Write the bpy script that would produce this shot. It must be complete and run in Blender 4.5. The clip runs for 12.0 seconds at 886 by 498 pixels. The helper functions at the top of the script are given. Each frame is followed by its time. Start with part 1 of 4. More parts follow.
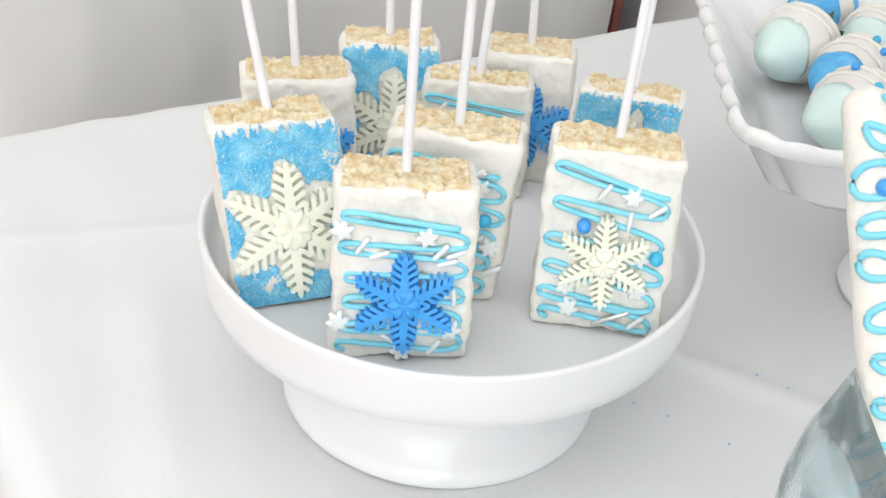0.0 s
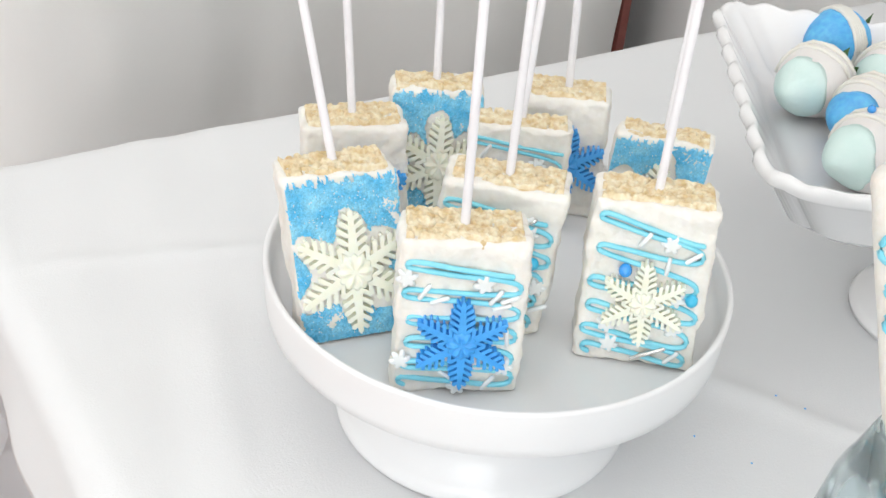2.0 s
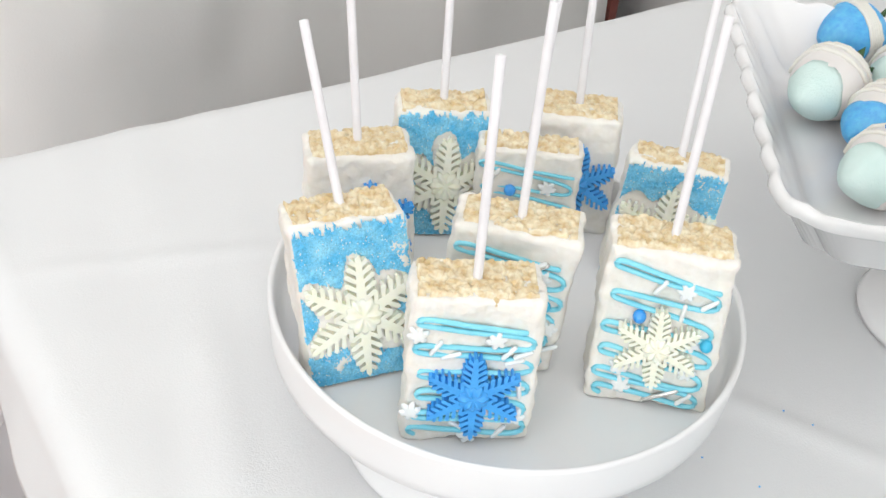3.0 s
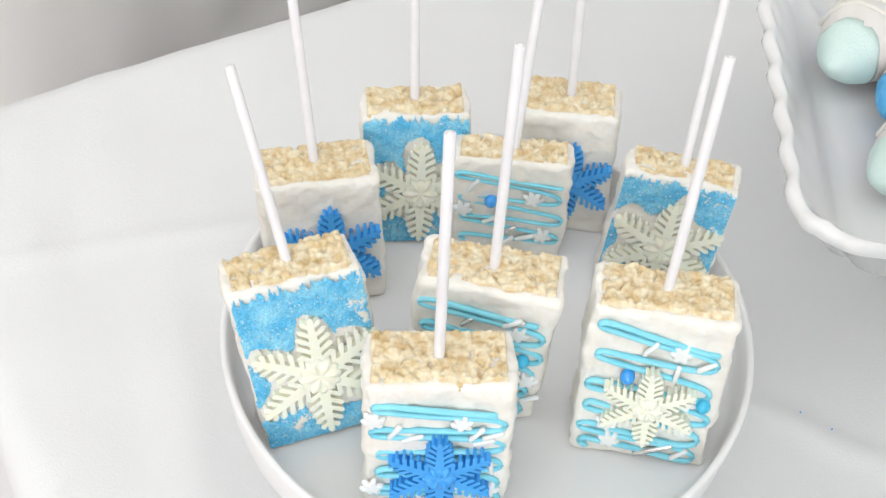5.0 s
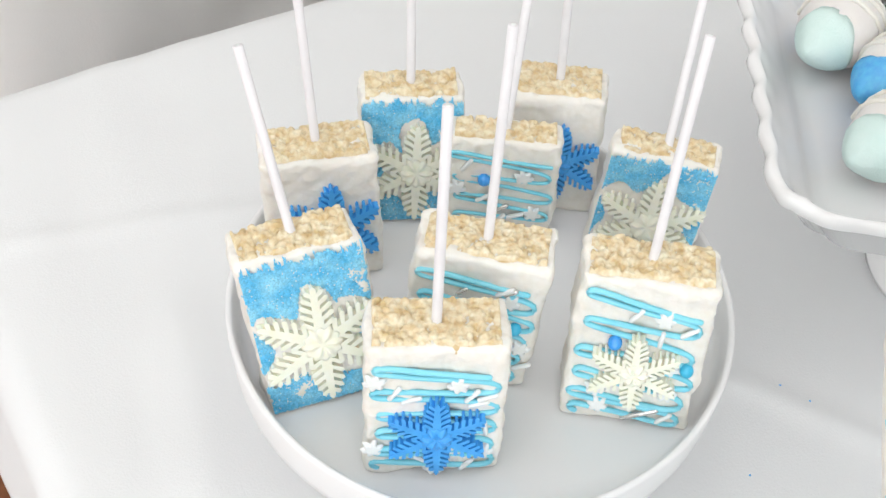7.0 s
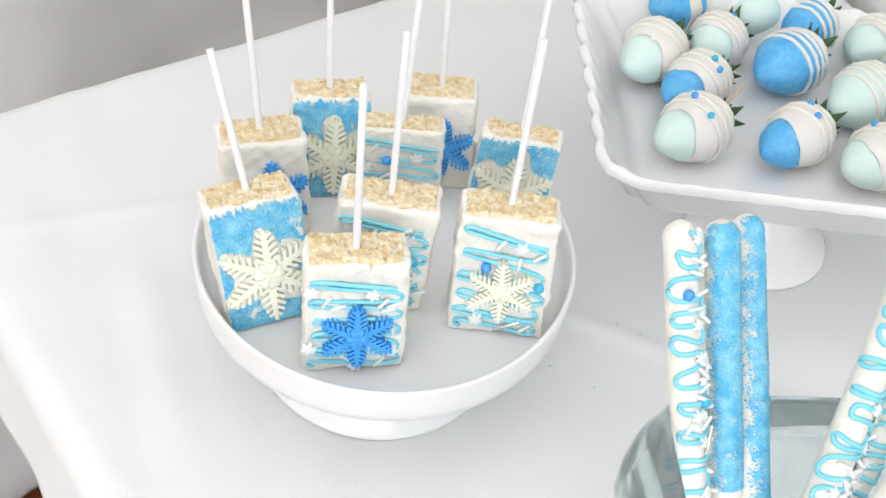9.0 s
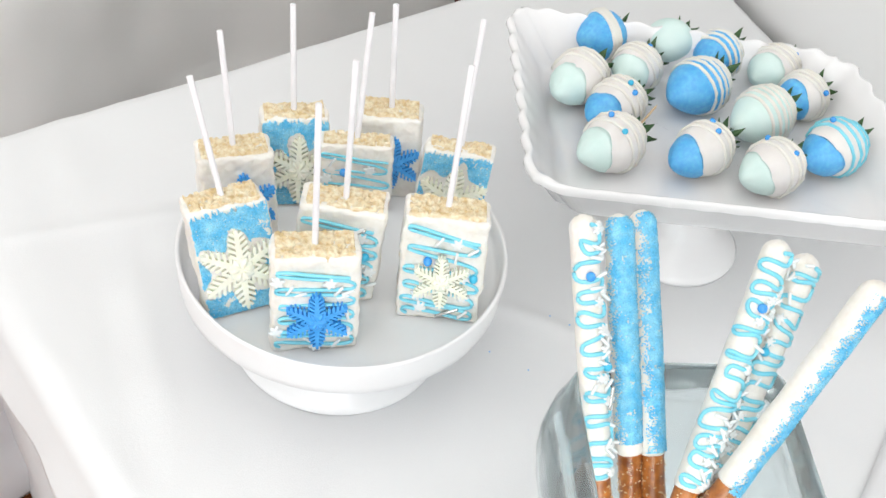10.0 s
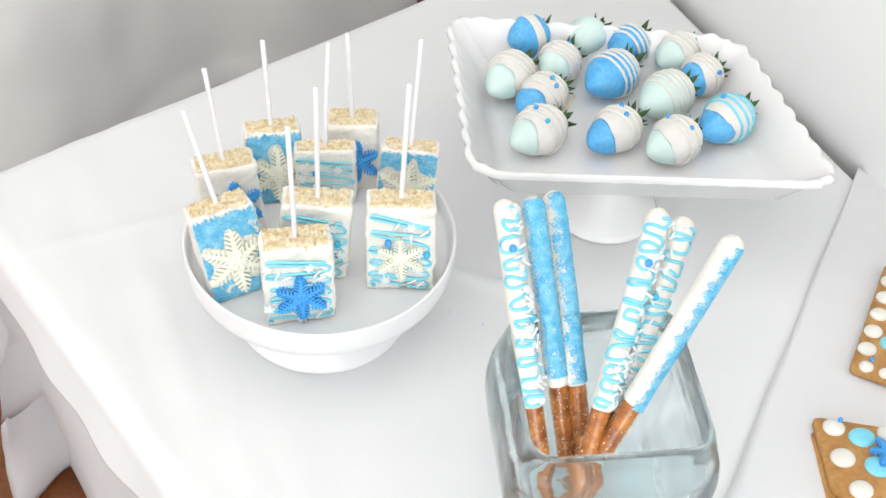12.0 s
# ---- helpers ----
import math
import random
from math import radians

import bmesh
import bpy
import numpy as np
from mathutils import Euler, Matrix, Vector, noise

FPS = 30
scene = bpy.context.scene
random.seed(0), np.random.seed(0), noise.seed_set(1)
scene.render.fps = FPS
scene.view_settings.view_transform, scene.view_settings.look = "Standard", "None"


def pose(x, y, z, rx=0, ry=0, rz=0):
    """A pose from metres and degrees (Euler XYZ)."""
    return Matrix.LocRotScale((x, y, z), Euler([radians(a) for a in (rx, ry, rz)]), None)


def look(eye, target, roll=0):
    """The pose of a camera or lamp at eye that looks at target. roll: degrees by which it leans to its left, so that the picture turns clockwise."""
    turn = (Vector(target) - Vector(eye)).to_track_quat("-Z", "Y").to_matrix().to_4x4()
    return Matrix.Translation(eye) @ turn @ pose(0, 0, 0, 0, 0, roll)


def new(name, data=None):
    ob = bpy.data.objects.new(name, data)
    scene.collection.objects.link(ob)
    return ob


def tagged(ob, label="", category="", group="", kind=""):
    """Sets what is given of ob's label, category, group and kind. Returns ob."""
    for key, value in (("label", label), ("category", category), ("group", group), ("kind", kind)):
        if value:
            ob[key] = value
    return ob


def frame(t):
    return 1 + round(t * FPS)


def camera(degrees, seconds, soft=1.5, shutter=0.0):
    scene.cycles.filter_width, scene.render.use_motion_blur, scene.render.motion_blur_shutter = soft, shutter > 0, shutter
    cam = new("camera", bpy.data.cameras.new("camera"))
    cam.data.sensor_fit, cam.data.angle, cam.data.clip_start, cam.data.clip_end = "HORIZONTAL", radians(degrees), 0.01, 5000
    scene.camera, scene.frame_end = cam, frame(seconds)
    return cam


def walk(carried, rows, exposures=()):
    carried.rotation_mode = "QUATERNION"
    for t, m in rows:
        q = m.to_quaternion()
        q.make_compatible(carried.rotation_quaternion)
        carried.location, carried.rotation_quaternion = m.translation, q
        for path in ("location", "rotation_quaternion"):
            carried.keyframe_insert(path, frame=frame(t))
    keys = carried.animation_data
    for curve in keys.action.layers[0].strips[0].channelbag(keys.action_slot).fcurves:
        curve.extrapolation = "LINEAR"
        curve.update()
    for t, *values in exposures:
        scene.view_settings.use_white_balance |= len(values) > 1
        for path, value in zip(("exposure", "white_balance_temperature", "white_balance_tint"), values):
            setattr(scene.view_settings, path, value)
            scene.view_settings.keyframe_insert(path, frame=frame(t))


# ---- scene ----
cam = camera(38.77, 12.0)
ROWS = [
    (0.0, 0.0407, 0.0191, 1.1475, 1.03, -33.29, -4.20),
    (0.5, 0.0350, 0.0204, 1.1540, 1.32, -33.65, -4.42),
    (1.0, 0.0337, 0.0111, 1.1651, 1.30, -33.98, -4.40),
    (1.5, 0.0256, 0.0021, 1.1736, 1.07, -33.90, -4.83),
    (2.0, 0.0095, 0.0016, 1.1950, 0.72, -34.68, -4.63),
    (2.5, -0.0053, 0.0224, 1.2208, 0.31, -37.66, -4.94),
    (3.0, -0.0052, 0.0536, 1.2402, 0.22, -39.68, -4.99),
    (3.5, 0.0073, 0.1006, 1.2377, -0.04, -42.20, -4.07),
    (3.7, 0.0160, 0.1167, 1.2419, -0.08, -43.87, -3.45),
    (5.5, 0.0282, 0.1820, 1.2840, 1.43, -50.03, -2.50),
    (6.0, 0.0210, 0.1706, 1.2860, 0.98, -49.70, -2.91),
    (6.5, 0.0241, 0.1571, 1.2865, 1.07, -49.49, -2.99),
    (8.3, 0.0031, 0.0769, 1.3119, -1.68, -48.06, -3.61),
    (8.5, -0.0100, 0.0422, 1.3361, -2.47, -46.69, -4.97),
    (9.0, 0.0069, -0.0215, 1.3792, -3.50, -45.50, -5.71),
    (9.5, 0.0042, -0.0830, 1.4216, -3.90, -44.73, -4.94),
    (10.0, 0.0159, -0.1224, 1.4472, -4.50, -43.81, -5.91),
    (10.5, 0.0204, -0.1718, 1.4854, -7.17, -44.33, -3.75),
    (11.0, 0.0146, -0.1963, 1.5298, -7.79, -45.31, -3.08),
    (11.5, 0.0273, -0.2120, 1.5630, -7.47, -45.01, -2.90),
    (12.0, 0.0306, -0.2460, 1.5914, -7.39, -45.50, -2.62),
]
walk(cam, [(t, pose(x, y, z, 90 + pitch, roll, yaw)) for t, x, y, z, yaw, pitch, roll in ROWS],
     exposures=[(0.0, -0.25), (3.5, -0.25), (6.0, -0.25), (8.5, -0.21), (10.0, -0.17), (12.0, -0.12)])

# ---- light, sky, exposure ----
world = bpy.data.worlds.new("daylight")
scene.world = world
world.use_nodes = True
wn = world.node_tree
sky = wn.nodes.new("ShaderNodeTexSky")
sky.sky_type, sky.sun_disc = "NISHITA", False
sky.sun_elevation, sky.sun_rotation = radians(38), radians(20)
wn.links.new(sky.outputs[0], wn.nodes["Background"].inputs[0])
wn.nodes["Background"].inputs[1].default_value = 0.12

# the room: back wall with the curtain, wall beside the table, window wall, wall behind the camera
U = Vector((0.8625, 0.506, 0.0))
V = Vector((0.506, -0.8625, 0.0))
K = Vector((-0.262, 0.688, 0.0))
C0 = Vector((0.285, 1.655, 0))
C1 = C0 - U * 3.2
C3 = C0 + Vector((0.313, -0.95, 0)) * 3.4
C2 = C3 - U * 3.4
CEIL = 2.5


def area_lamp(name, eye, target, w, h, watts, colour):
    data = bpy.data.lights.new(name, "AREA")
    data.shape, data.size, data.size_y, data.energy, data.color = "RECTANGLE", w, h, watts, colour
    ob = new(name, data)
    ob.matrix_world = look(eye, target)
    return ob


WIN_AT = 2.0
WIN_MID = C3 + (C2 - C3).normalized() * WIN_AT + Vector((0, 0, 1.55))
INWARD = Vector((C2 - C3).cross(Vector((0, 0, 1)))).normalized()
if INWARD.dot(K - C3) < 0:
    INWARD = -INWARD
area_lamp("window_daylight", WIN_MID + INWARD * 0.05, WIN_MID + INWARD * 2, 2.2, 1.5, 52, (0.98, 1.0, 1.0))
# overhead fill added to even out the light; no such lamp is known
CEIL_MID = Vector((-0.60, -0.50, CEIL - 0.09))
area_lamp("added_overhead_fill", CEIL_MID, CEIL_MID - Vector((0, 0, 1)), 2.4, 2.4, 26, (0.98, 1.0, 0.996))


# ---- materials ----
def mat(name, base, rough=0.5, second=None, scale=20.0, bump=0.0, bump_scale=200.0, metal=0.0, sss=0.0, coat=0.0,
        island=0.0, fine=None, detail=4.0, sparkle=0.0):
    m = bpy.data.materials.new(name)
    m.use_nodes = True
    nt = m.node_tree
    b = nt.nodes["Principled BSDF"]
    b.inputs["Base Color"].default_value = (*base, 1)
    b.inputs["Roughness"].default_value = rough
    b.inputs["Metallic"].default_value = metal
    if sss:
        b.inputs["Subsurface Weight"].default_value = sss
        b.inputs["Subsurface Radius"].default_value = (1.0, 0.8, 0.6)
        b.inputs["Subsurface Scale"].default_value = 0.003
    if coat:
        b.inputs["Coat Weight"].default_value = coat
        b.inputs["Coat Roughness"].default_value = 0.08
    co = nt.nodes.new("ShaderNodeTexCoord")
    last = None
    if second:
        n = nt.nodes.new("ShaderNodeTexNoise")
        n.inputs["Scale"].default_value, n.inputs["Detail"].default_value = scale, detail
        nt.links.new(co.outputs["Object"], n.inputs["Vector"])
        ramp = nt.nodes.new("ShaderNodeValToRGB")
        ramp.color_ramp.elements[0].position, ramp.color_ramp.elements[1].position = 0.35, 0.68
        ramp.color_ramp.elements[0].color = (*base, 1)
        ramp.color_ramp.elements[1].color = (*second, 1)
        nt.links.new(n.outputs[0], ramp.inputs[0])
        last = ramp.outputs[0]
        if fine:
            n2 = nt.nodes.new("ShaderNodeTexNoise")
            n2.inputs["Scale"].default_value = fine
            nt.links.new(co.outputs["Object"], n2.inputs["Vector"])
            mix = nt.nodes.new("ShaderNodeMixRGB")
            mix.blend_type, mix.inputs[0].default_value = "OVERLAY", 0.35
            nt.links.new(last, mix.inputs[1])
            nt.links.new(n2.outputs[0], mix.inputs[2])
            last = mix.outputs[0]
    if island:
        g = nt.nodes.new("ShaderNodeNewGeometry")
        hs = nt.nodes.new("ShaderNodeHueSaturation")
        mp = nt.nodes.new("ShaderNodeMapRange")
        mp.inputs[3].default_value, mp.inputs[4].default_value = 1 - island, 1 + island
        nt.links.new(g.outputs["Random Per Island"], mp.inputs[0])
        nt.links.new(mp.outputs[0], hs.inputs["Value"])
        if last:
            nt.links.new(last, hs.inputs["Color"])
        else:
            hs.inputs["Color"].default_value = (*base, 1)
        last = hs.outputs[0]
    if sparkle:
        # sugar crystals: some facets smooth, most rough
        v = nt.nodes.new("ShaderNodeTexVoronoi")
        v.inputs["Scale"].default_value = sparkle
        nt.links.new(co.outputs["Object"], v.inputs["Vector"])
        mr = nt.nodes.new("ShaderNodeMapRange")
        mr.inputs[3].default_value, mr.inputs[4].default_value = 0.12, 0.75
        sep = nt.nodes.new("ShaderNodeSeparateColor")
        nt.links.new(v.outputs["Color"], sep.inputs[0])
        nt.links.new(sep.outputs[0], mr.inputs[0])
        nt.links.new(mr.outputs[0], b.inputs["Roughness"])
        hs = nt.nodes.new("ShaderNodeHueSaturation")
        mp = nt.nodes.new("ShaderNodeMapRange")
        mp.inputs[3].default_value, mp.inputs[4].default_value = 0.88, 1.18
        nt.links.new(sep.outputs[1], mp.inputs[0])
        nt.links.new(mp.outputs[0], hs.inputs["Value"])
        if last:
            nt.links.new(last, hs.inputs["Color"])
        else:
            hs.inputs["Color"].default_value = (*base, 1)
        last = hs.outputs[0]
        bp = nt.nodes.new("ShaderNodeBump")
        bp.inputs["Strength"].default_value, bp.inputs["Distance"].default_value = 0.9, 0.0006
        nt.links.new(sep.outputs[2], bp.inputs["Height"])
        nt.links.new(bp.outputs[0], b.inputs["Normal"])
    elif bump:
        n = nt.nodes.new("ShaderNodeTexNoise")
        n.inputs["Scale"].default_value, n.inputs["Detail"].default_value = bump_scale, 5
        nt.links.new(co.outputs["Object"], n.inputs["Vector"])
        bp = nt.nodes.new("ShaderNodeBump")
        bp.inputs["Strength"].default_value, bp.inputs["Distance"].default_value = bump, 0.001
        nt.links.new(n.outputs[0], bp.inputs["Height"])
        nt.links.new(bp.outputs[0], b.inputs["Normal"])
    if last:
        nt.links.new(last, b.inputs["Base Color"])
    return m


CLOTH = mat("white_cloth", (0.80, 0.805, 0.81), 0.85, (0.775, 0.78, 0.79), 5, 0.2, 900)
# cloth white greyed: the dimmer light at the near right is in this colour
SHADED_OVERCLOTH = mat("shaded_overlay_cloth", (0.76, 0.76, 0.775), 0.85, (0.735, 0.735, 0.75), 6, 0.2, 900)
SKIRT = mat("white_skirt_cloth", (0.70, 0.71, 0.73), 0.9, (0.74, 0.75, 0.765), 7, 0.25, 700)
CURTAIN = mat("curtain_cloth", (0.885, 0.88, 0.86), 0.9, (0.865, 0.86, 0.84), 2.5, 0.25, 500)
PAINT = mat("wall_paint", (0.84, 0.84, 0.84), 0.7, (0.86, 0.86, 0.855), 3, 0.15, 150)
PLASTER = mat("ceiling_paint", (0.82, 0.82, 0.81), 0.8, (0.78, 0.78, 0.78), 5, 0.1, 100)
WOOD = mat("floor_wood", (0.28, 0.10, 0.035), 0.35, (0.18, 0.055, 0.018), 14, 0.15, 80, fine=120)
REDWOOD = mat("red_wood", (0.27, 0.085, 0.07), 0.4, (0.20, 0.055, 0.045), 18, 0.1, 90)
TABLEWOOD = mat("table_plastic", (0.55, 0.54, 0.5), 0.5, (0.5, 0.49, 0.46), 20, 0.1, 90)
MELAMINE = mat("white_melamine", (0.835, 0.835, 0.84), 0.28, (0.815, 0.815, 0.825), 12, 0.03, 60, coat=0.3)
CERAMIC = mat("white_ceramic", (0.86, 0.855, 0.86), 0.16, (0.84, 0.835, 0.84), 15, 0.04, 70, coat=0.4)
COATING = mat("white_candy_coating", (0.85, 0.825, 0.775), 0.42, (0.825, 0.795, 0.735), 60, 0.6, 260, sss=0.2, fine=300)
CEREAL = mat("puffed_rice", (0.68, 0.51, 0.27), 0.5, (0.87, 0.79, 0.60), 240, 0.35, 900, sss=0.15, fine=600)
DOUGH = mat("marshmallow_core", (0.62, 0.45, 0.22), 0.5, (0.76, 0.62, 0.39), 190, 0.8, 420)
DRIZZLE = mat("aqua_icing", (0.20, 0.65, 0.81), 0.3, (0.27, 0.72, 0.85), 90, 0.1, 200, sss=0.08)
BLUESUGAR = mat("blue_sugar", (0.10, 0.50, 0.82), 0.4, (0.29, 0.69, 0.90), 130, sparkle=1500)
MINTSUGAR = mat("mint_sugar", (0.64, 0.82, 0.78), 0.5, (0.70, 0.85, 0.82), 60, 0.35, 900)
SKYSUGAR = mat("sky_blue_sugar", (0.08, 0.41, 0.82), 0.5, (0.15, 0.52, 0.88), 90, 0.4, 900, fine=260)
WHITEFLAKE = mat("ivory_candy", (0.91, 0.91, 0.74), 0.4, (0.92, 0.92, 0.80), 120, 0.12, 300, sss=0.35)
BLUEFLAKE = mat("blue_candy", (0.055, 0.35, 0.83), 0.36, (0.075, 0.41, 0.88), 120, 0.12, 300, sss=0.08)
SPRINKLE = mat("white_sprinkle", (0.85, 0.87, 0.86), 0.35, (0.80, 0.83, 0.83), 200, sss=0.1)
PEARLBLUE = mat("blue_pearl", (0.04, 0.32, 0.84), 0.16, (0.05, 0.37, 0.88), 100, coat=0.6)
PEARLAQUA = mat("aqua_pearl", (0.04, 0.46, 0.72), 0.3, (0.06, 0.52, 0.78), 100, coat=0.2)
SILVER = mat("silver_dragee", (0.74, 0.72, 0.70), 0.25, (0.66, 0.64, 0.62), 200, metal=0.75)
PAPER = mat("paper_stick", (0.82, 0.80, 0.82), 0.55, (0.78, 0.76, 0.78), 90, 0.15, 500)
PRETZEL = mat("baked_pretzel", (0.50, 0.175, 0.035), 0.28, (0.20, 0.055, 0.012), 95, 0.5, 240, coat=0.35, fine=330)
SALT = mat("coarse_salt", (0.60, 0.36, 0.18), 0.22, (0.76, 0.58, 0.38), 300)
LEAF = mat("strawberry_leaf", (0.03, 0.085, 0.025), 0.55, (0.055, 0.13, 0.04), 150, 0.3, 400)
BERRYWHITE = mat("white_chocolate", (0.78, 0.75, 0.73), 0.35, (0.82, 0.80, 0.78), 70, 0.2, 150, sss=0.1)
TOOTHPICK = mat("pale_birch", (0.62, 0.45, 0.26), 0.6, (0.70, 0.54, 0.34), 300, 0.2, 800)
COOKIE = mat("baked_cookie", (0.55, 0.30, 0.10), 0.7, (0.45, 0.22, 0.065), 45, 0.4, 250, fine=200)
ICING = mat("white_icing", (0.84, 0.82, 0.76), 0.4, (0.80, 0.78, 0.72), 80, 0.1, 200, sss=0.1)
FRAMEPAINT = mat("window_paint", (0.80, 0.80, 0.79), 0.35, (0.77, 0.77, 0.76), 20, 0.05, 80)

GLASS = bpy.data.materials.new("pale_blue_glass")
GLASS.use_nodes = True
gt = GLASS.node_tree
gb = gt.nodes["Principled BSDF"]
gb.inputs["Base Color"].default_value = (0.88, 0.955, 0.965, 1)
gb.inputs["Roughness"].default_value = 0.03
gb.inputs["Transmission Weight"].default_value = 1.0
gb.inputs["IOR"].default_value = 1.45
# part of the light goes straight through the wall
clear = gt.nodes.new("ShaderNodeBsdfTransparent")
clear.inputs["Color"].default_value = (0.86, 0.93, 0.94, 1)
both = gt.nodes.new("ShaderNodeMixShader")
both.inputs[0].default_value = 0.90
gt.links.new(clear.outputs[0], both.inputs[1])
gt.links.new(gb.outputs[0], both.inputs[2])
gt.links.new(both.outputs[0], gt.nodes["Material Output"].inputs["Surface"])


# ---- mesh helpers ----
class Soup:
    """Vertices and faces gathered for one mesh."""

    def __init__(self):
        self.v, self.f = [], []

    def add(self, verts, faces, m=None):
        k = len(self.v)
        self.v += [tuple(m @ Vector(p)) for p in verts] if m is not None else [tuple(p) for p in verts]
        self.f += [tuple(i + k for i in f) for f in faces]
        return self

    def mesh(self, name, smooth=True):
        me = bpy.data.meshes.new(name)
        me.from_pydata(self.v, [], self.f)
        me.update()
        if smooth:
            me.polygons.foreach_set("use_smooth", [True] * len(me.polygons))
        return me


def part(name, soup, material, parent=None, label="", smooth=True, kind=""):
    if isinstance(soup, Soup):
        me = soup.mesh(name, smooth)
    elif isinstance(soup, bmesh.types.BMesh):
        me = bpy.data.meshes.new(name)
        soup.to_mesh(me)
        soup.free()
        if smooth:
            me.polygons.foreach_set("use_smooth", [True] * len(me.polygons))
    else:
        me = soup
    if not me.materials:
        me.materials.append(material)
    ob = new(name, me)
    if parent:
        ob.parent = parent
    return tagged(ob, label, kind=kind)


def thing(name, m, label, category, group=""):
    ob = new(name)
    ob.empty_display_size = 0.02
    ob.matrix_world = m
    return tagged(ob, label, category, group)


def template(make):
    bm = bmesh.new()
    make(bm)
    bm.verts.ensure_lookup_table()
    out = [v.co.copy() for v in bm.verts], [[v.index for v in f.verts] for f in bm.faces]
    bm.free()
    return out


ICO1 = template(lambda bm: bmesh.ops.create_icosphere(bm, subdivisions=1, radius=1))
ICO2 = template(lambda bm: bmesh.ops.create_icosphere(bm, subdivisions=2, radius=1))
BALL = template(lambda bm: bmesh.ops.create_uvsphere(bm, u_segments=20, v_segments=12, radius=1))


def blob(soup, at, size, turn=(0, 0, 0), shape=ICO1):
    soup.add(*shape, Matrix.LocRotScale(Vector(at), Euler(turn), Vector(size if hasattr(size, "__len__") else (size,) * 3)))


def tube(soup, pts, radius, n=7, taper=None, cap=0.7, cap_r=0.55):
    """A round-ended tube along the points."""
    pts = [Vector(p) for p in pts]
    count, k = len(pts), len(soup.v)
    rings = []
    for i, p in enumerate(pts):
        d = (pts[min(i + 1, count - 1)] - pts[max(i - 1, 0)]).normalized()
        side = d.cross(Vector((0.13, 0.27, 0.95)))
        if side.length < 0.05:
            side = d.cross(Vector((1, 0, 0)))
        side.normalize()
        up = side.cross(d)
        r = radius * (taper(i / (count - 1)) if taper else 1)
        if i == 0:
            rings.append((p - d * r * cap, side, up, r * cap_r))
        rings.append((p, side, up, r))
        if i == count - 1:
            rings.append((p + d * r * cap, side, up, r * cap_r))
    for p, side, up, r in rings:
        for j in range(n):
            a = 2 * math.pi * j / n
            soup.v.append(tuple(p + side * (r * math.cos(a)) + up * (r * math.sin(a))))
    for i in range(len(rings) - 1):
        for j in range(n):
            a, b = k + i * n + j, k + i * n + (j + 1) % n
            soup.f.append((a, b, b + n, a + n))
    soup.f.append(tuple(k + j for j in range(n))[::-1])
    soup.f.append(tuple(k + (len(rings) - 1) * n + j for j in range(n)))


def lathe(soup, profile, n=96, at=(0, 0, 0)):
    """Turns (radius, height) pairs round the z axis; radius 0 closes an end."""
    k0, index = len(soup.v), []
    for r, z in profile:
        if r < 1e-6:
            index.append([len(soup.v)])
            soup.v.append((at[0], at[1], at[2] + z))
        else:
            index.append(list(range(len(soup.v), len(soup.v) + n)))
            soup.v += [(at[0] + r * math.cos(2 * math.pi * j / n), at[1] + r * math.sin(2 * math.pi * j / n), at[2] + z) for j in range(n)]
    for a, b in zip(index, index[1:]):
        for j in range(n):
            i = (j + 1) % n
            if len(a) == 1:
                soup.f.append((a[0], b[i], b[j]))
            elif len(b) == 1:
                soup.f.append((a[j], a[i], b[0]))
            else:
                soup.f.append((a[j], a[i], b[i], b[j]))


def box(soup, lo, hi, m=None):
    (a, b, c), (d, e, f) = lo, hi
    vs = [(a, b, c), (d, b, c), (d, e, c), (a, e, c), (a, b, f), (d, b, f), (d, e, f), (a, e, f)]
    soup.add(vs, [(3, 2, 1, 0), (4, 5, 6, 7), (0, 1, 5, 4), (1, 2, 6, 5), (2, 3, 7, 6), (3, 0, 4, 7)], m)


def soft_box(w, d, h, r, cuts, rough, seed, scale=90.0):
    """A box with rounded edges and an uneven surface, from z = 0 up."""
    bm = bmesh.new()
    bmesh.ops.create_cube(bm, size=2)
    bmesh.ops.subdivide_edges(bm, edges=bm.edges[:], cuts=cuts, use_grid_fill=True)
    half = Vector((w / 2, d / 2, h / 2))
    for v in bm.verts:
        # denser towards the edges
        p = Vector([math.sin(c * math.pi / 2) * 0.35 + c * 0.65 for c in v.co])
        p = Vector((p.x * half.x, p.y * half.y, p.z * half.z))
        core = Vector([max(-half[i] + r, min(half[i] - r, p[i])) for i in range(3)])
        off = p - core
        out = off.normalized() if off.length > 1e-9 else Vector((0, 0, 0))
        q = core + out * r if off.length > 1e-9 else p
        s = Vector((seed * 3.1, seed * 1.7, seed * 2.3))
        k = noise.noise(q * scale + s) * rough + noise.noise(q * scale * 0.33 + s) * rough * 1.4 + noise.noise(q * scale * 2.6 + s) * rough * 0.45
        q = q + out * k
        v.co = q + Vector((0, 0, half.z))
    return bm


